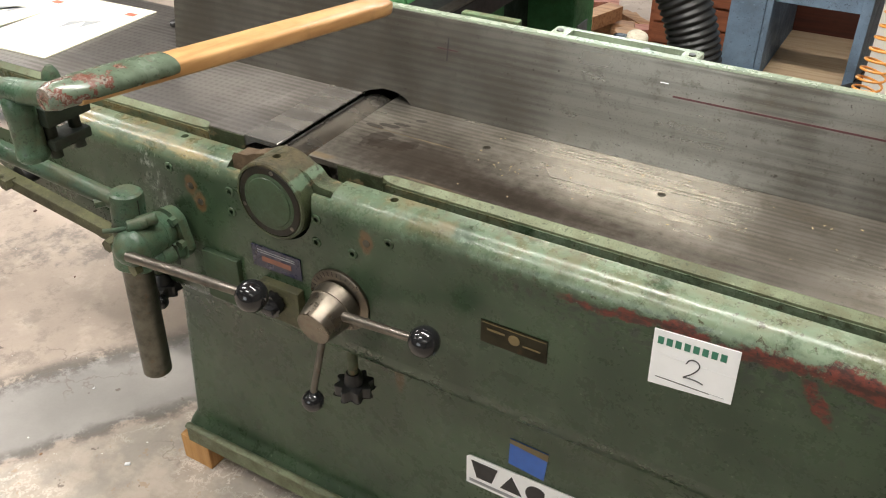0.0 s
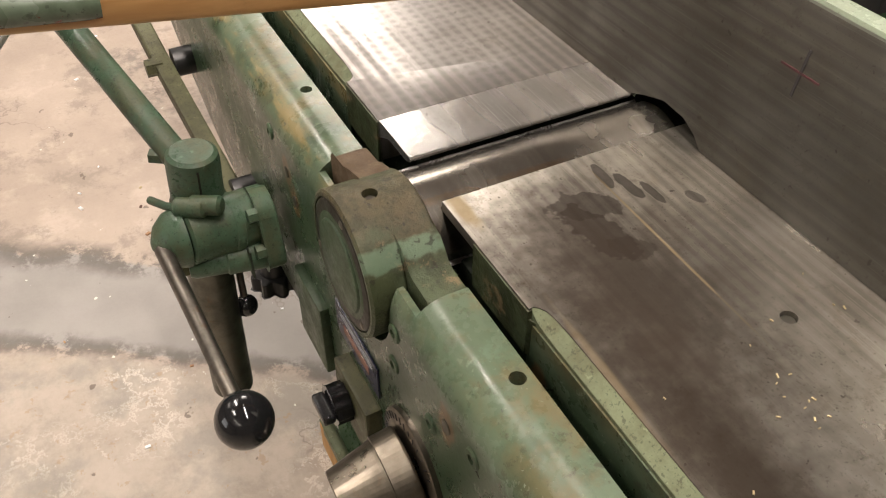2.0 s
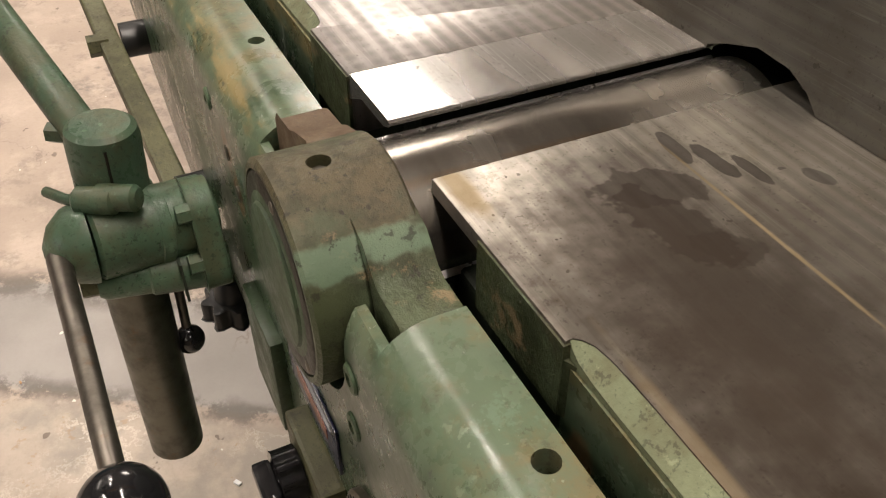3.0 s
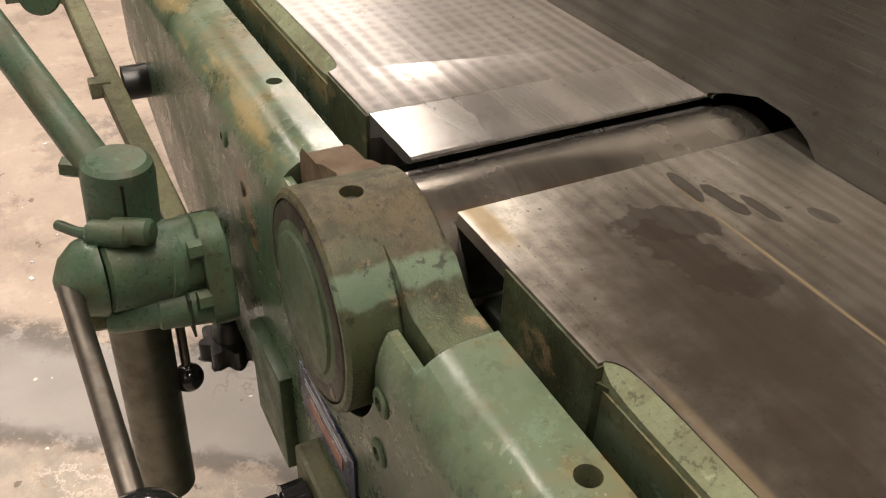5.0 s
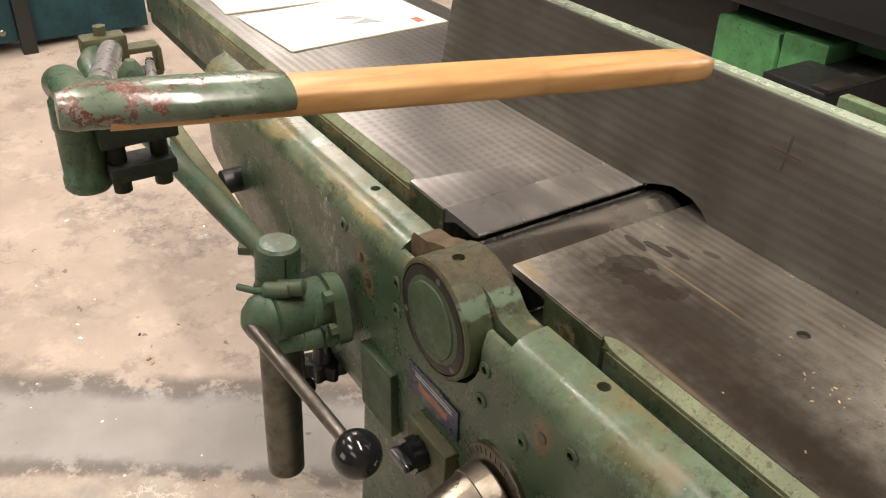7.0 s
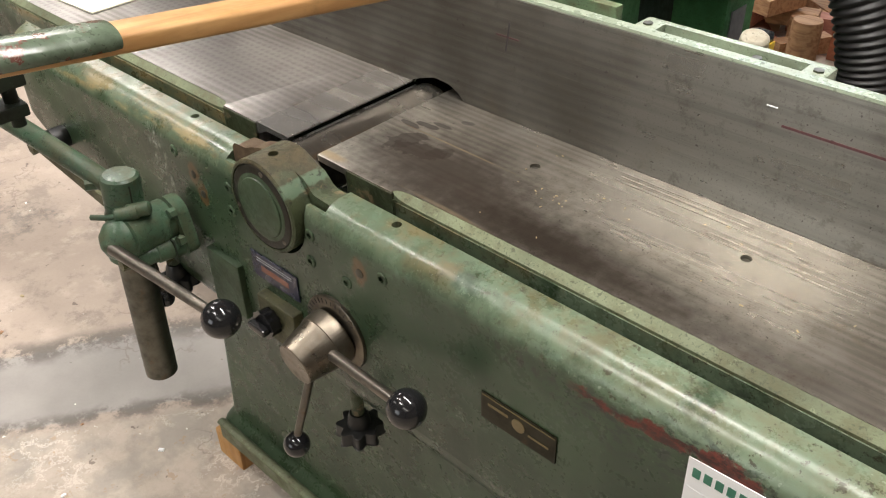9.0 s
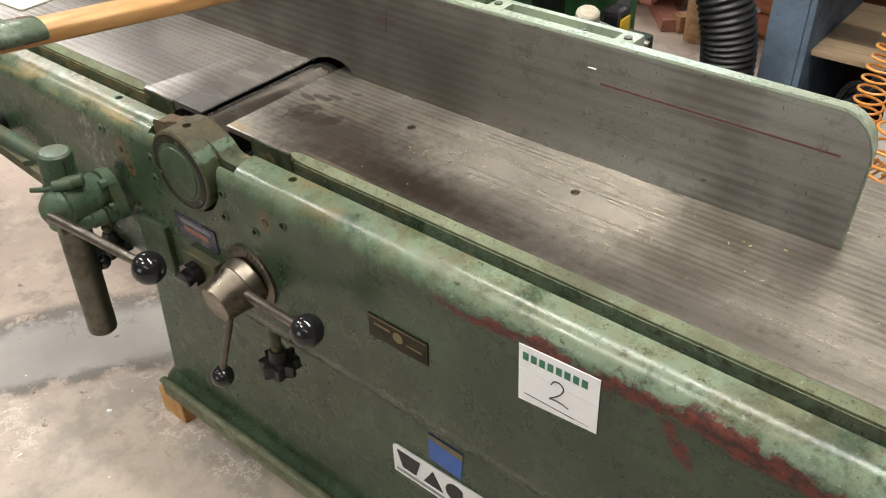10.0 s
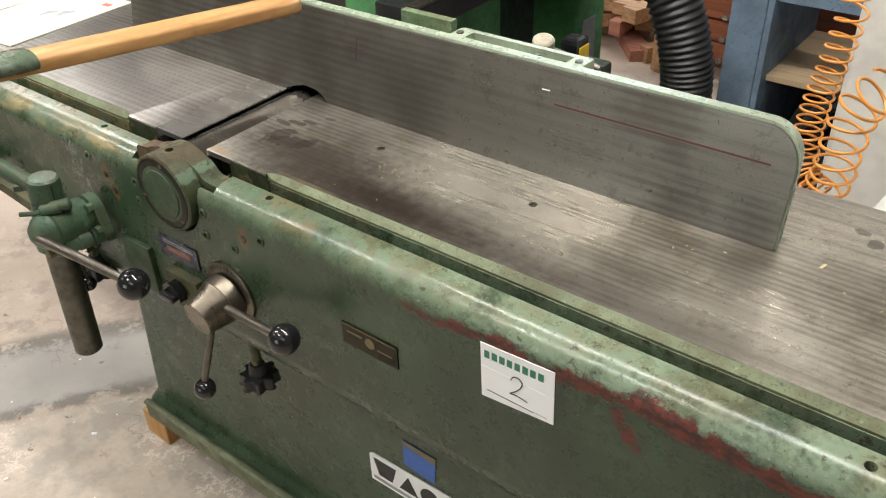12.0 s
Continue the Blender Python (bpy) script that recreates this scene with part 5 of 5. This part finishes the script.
# ---- drawer cabinet ----
cab = thing("drawer_cabinet", (0.05, 3.0, 0), "red-stained pine drawer cabinet with small chrome knobs", "drawer cabinet")
part("carcass", box(-0.32, 0.40, 2.82, 3.2, 0, 0.80), "drawer", cab, bevel=0.004)
for k in range(8):
    z = 0.025 + k * 0.094
    dr = part("drawer_front", box(-0.30, 0.38, 2.805, 2.8195, z, z + 0.084), "drawer", cab, bevel=0.003)
    for kx in (-0.178, 0.24):
        part("knob", lathe((kx, 2.805, z + 0.016), (kx, 2.775, z + 0.016), [(0, 0.005), (0.4, 0.005), (0.6, 0.013), (0.9, 0.012), (1, 0.005)], 14), "silver", dr, "small chrome knob")

# ---- blue shelf unit ----
unit = thing("shelf_unit", (0.45, 1.6, 0), "blue-grey painted shelf unit with red-brown inside", "shelf unit")
part("upright", box(0.285, 0.375, 1.50, 1.60, 0, 1.5), "bluepaint", unit, "blue-grey painted upright", bevel=0.004)
part("side_panel", box(0.376, 0.392, 1.50, 1.95, 0, 1.5), "bluepaint", unit, bevel=0.002)
part("top_rail", box(0.393, 0.60, 1.52, 1.54, 0.76, 0.90), "bluepaint", unit, bevel=0.002)
part("side_panel", box(0.60, 0.625, 1.50, 1.95, 0, 1.5), "bluepaint", unit, bevel=0.002)
part("back_panel", box(0.393, 0.60, 1.93, 1.95, 0, 1.2), "redbrown", unit)
part("shelf", box(0.393, 0.60, 1.54, 1.928, 0.545, 0.56), "ply", unit, "plywood shelf", bevel=0.001)
part("shelf", box(0.393, 0.60, 1.54, 1.928, 0.20, 0.215), "redbrown", unit, bevel=0.001)

# ---- whitewashed pillar, sack, cables, spiral air hose ----
tagged(part("pillar", box(0.665, 1.05, 1.12, 1.5, 0, CEIL), "pillar", bevel=0.01), "whitewashed masonry pillar with stains", "pillar", kind="structure")

random.seed(3)
bm = bmesh.new()
bmesh.ops.create_icosphere(bm, subdivisions=4, radius=1)
for v in bm.verts:
    v.co *= 1 + 0.10 * noise.noise(v.co * 2.3) + 0.05 * noise.noise(v.co * 6)
    v.co = Vector((0.93 + v.co.x * 0.14, 0.80 + v.co.y * 0.16, max(0.0, 0.40 + v.co.z * 0.42)))
tagged(part("sack", bm, "cloth", angle=180), "white cloth sack slumped behind the planer", "sack")
random.seed(11)
for k in range(9):
    y = 1.35 + 0.03 * k
    pts = [(0.40 + 0.02 * k, y, 0.20 + 0.03 * k), (0.50, y + random.uniform(-0.05, 0.05), 0.40 + random.uniform(-0.1, 0.1)), (0.60, y - 0.03, 0.52 + random.uniform(-0.1, 0.12)), (0.70, y - 0.05, 0.70 + random.uniform(-0.08, 0.1)), (0.78, y - 0.02, 0.95)]
    cb = tagged(part("cable", tube(smooth_line(pts, 6), 0.009, 8), "rubber"), "black rubber cable in a tangle by the pillar", "cable", "cables by the pillar")

coil = thing("spiral_hose", (0.72, 0.84, 0.6), "orange spiral compressed-air hose hanging in a loop", "air hose")
def spiral(line, turns, r, thick):
    pts = smooth_line(line, 40)
    n = len(pts)
    fine = []
    for i in range(turns * 20 + 1):
        s = i / (turns * 20) * (n - 1)
        a = int(min(s, n - 2))
        p = pts[a].lerp(pts[a + 1], s - a)
        d = (pts[a + 1] - pts[a]).normalized()
        u = d.cross(Vector((0.3, 0.9, 0.2))).normalized()
        w = d.cross(u)
        ang = 6.2832 * i / 20
        fine.append(p + u * r * math.cos(ang) + w * r * math.sin(ang))
    return tube(fine, thick, 8)


part("coil", spiral([(0.735, 0.86, 1.25), (0.712, 0.86, 1.02), (0.701, 0.855, 0.913), (0.690, 0.85, 0.839), (0.686, 0.85, 0.765), (0.695, 0.845, 0.700), (0.735, 0.82, 0.670)], 24, 0.024, 0.0023), "orange", coil)
part("coil", spiral([(0.735, 0.82, 0.670), (0.748, 0.82, 0.71), (0.752, 0.815, 0.77), (0.765, 0.81, 0.85), (0.80, 0.80, 0.90)], 8, 0.036, 0.0028), "orange", coil)

# ---- teal machine far down the shop ----
tm = thing("panel_machine", (-3.8, -0.4, 0), "dark teal sheet-metal machine cabinet on black feet", "machine")
part("cabinet", box(-4.6, -3.58, -1.5, 0.02, 0.05, 1.10), "teal", tm, bevel=0.006)
part("corner_post", box(-3.60, -3.54, 0.021, 0.085, 0.0, 1.10), "rubber", tm, bevel=0.003)
part("cross_beam", box(-3.75, -3.62, 0.086, 0.60, 0.03, 0.30), "teal", tm, bevel=0.004)
for sy, sz in ((-0.04, 0.10), (-0.06, 0.32)):
    part("screw", lathe((-3.579, sy, sz), (-3.565, sy, sz), [(0, 0.016), (0.7, 0.014), (1, 0.006)], 12), "steel", tm)

# ---- crumbs on the floor ----
random.seed(21)
for k in range(40):
    cx, cy, cs = random.uniform(-2.4, -0.5), random.uniform(-0.6, 0.6), random.uniform(0.002, 0.006)
    m = Matrix.Translation((cx, cy, 0.0)) @ pose(0, 0, 0, 0, 0, random.uniform(0, 180))
    tagged(part("floor_crumb", box(-cs, cs, -cs * 0.6, cs * 0.6, 0, cs * 0.6, m=m), random.choice(("chip", "white", "redbrown", "scrap"))), "small crumb of wood or paint on the concrete", "crumb", "crumbs on the floor")
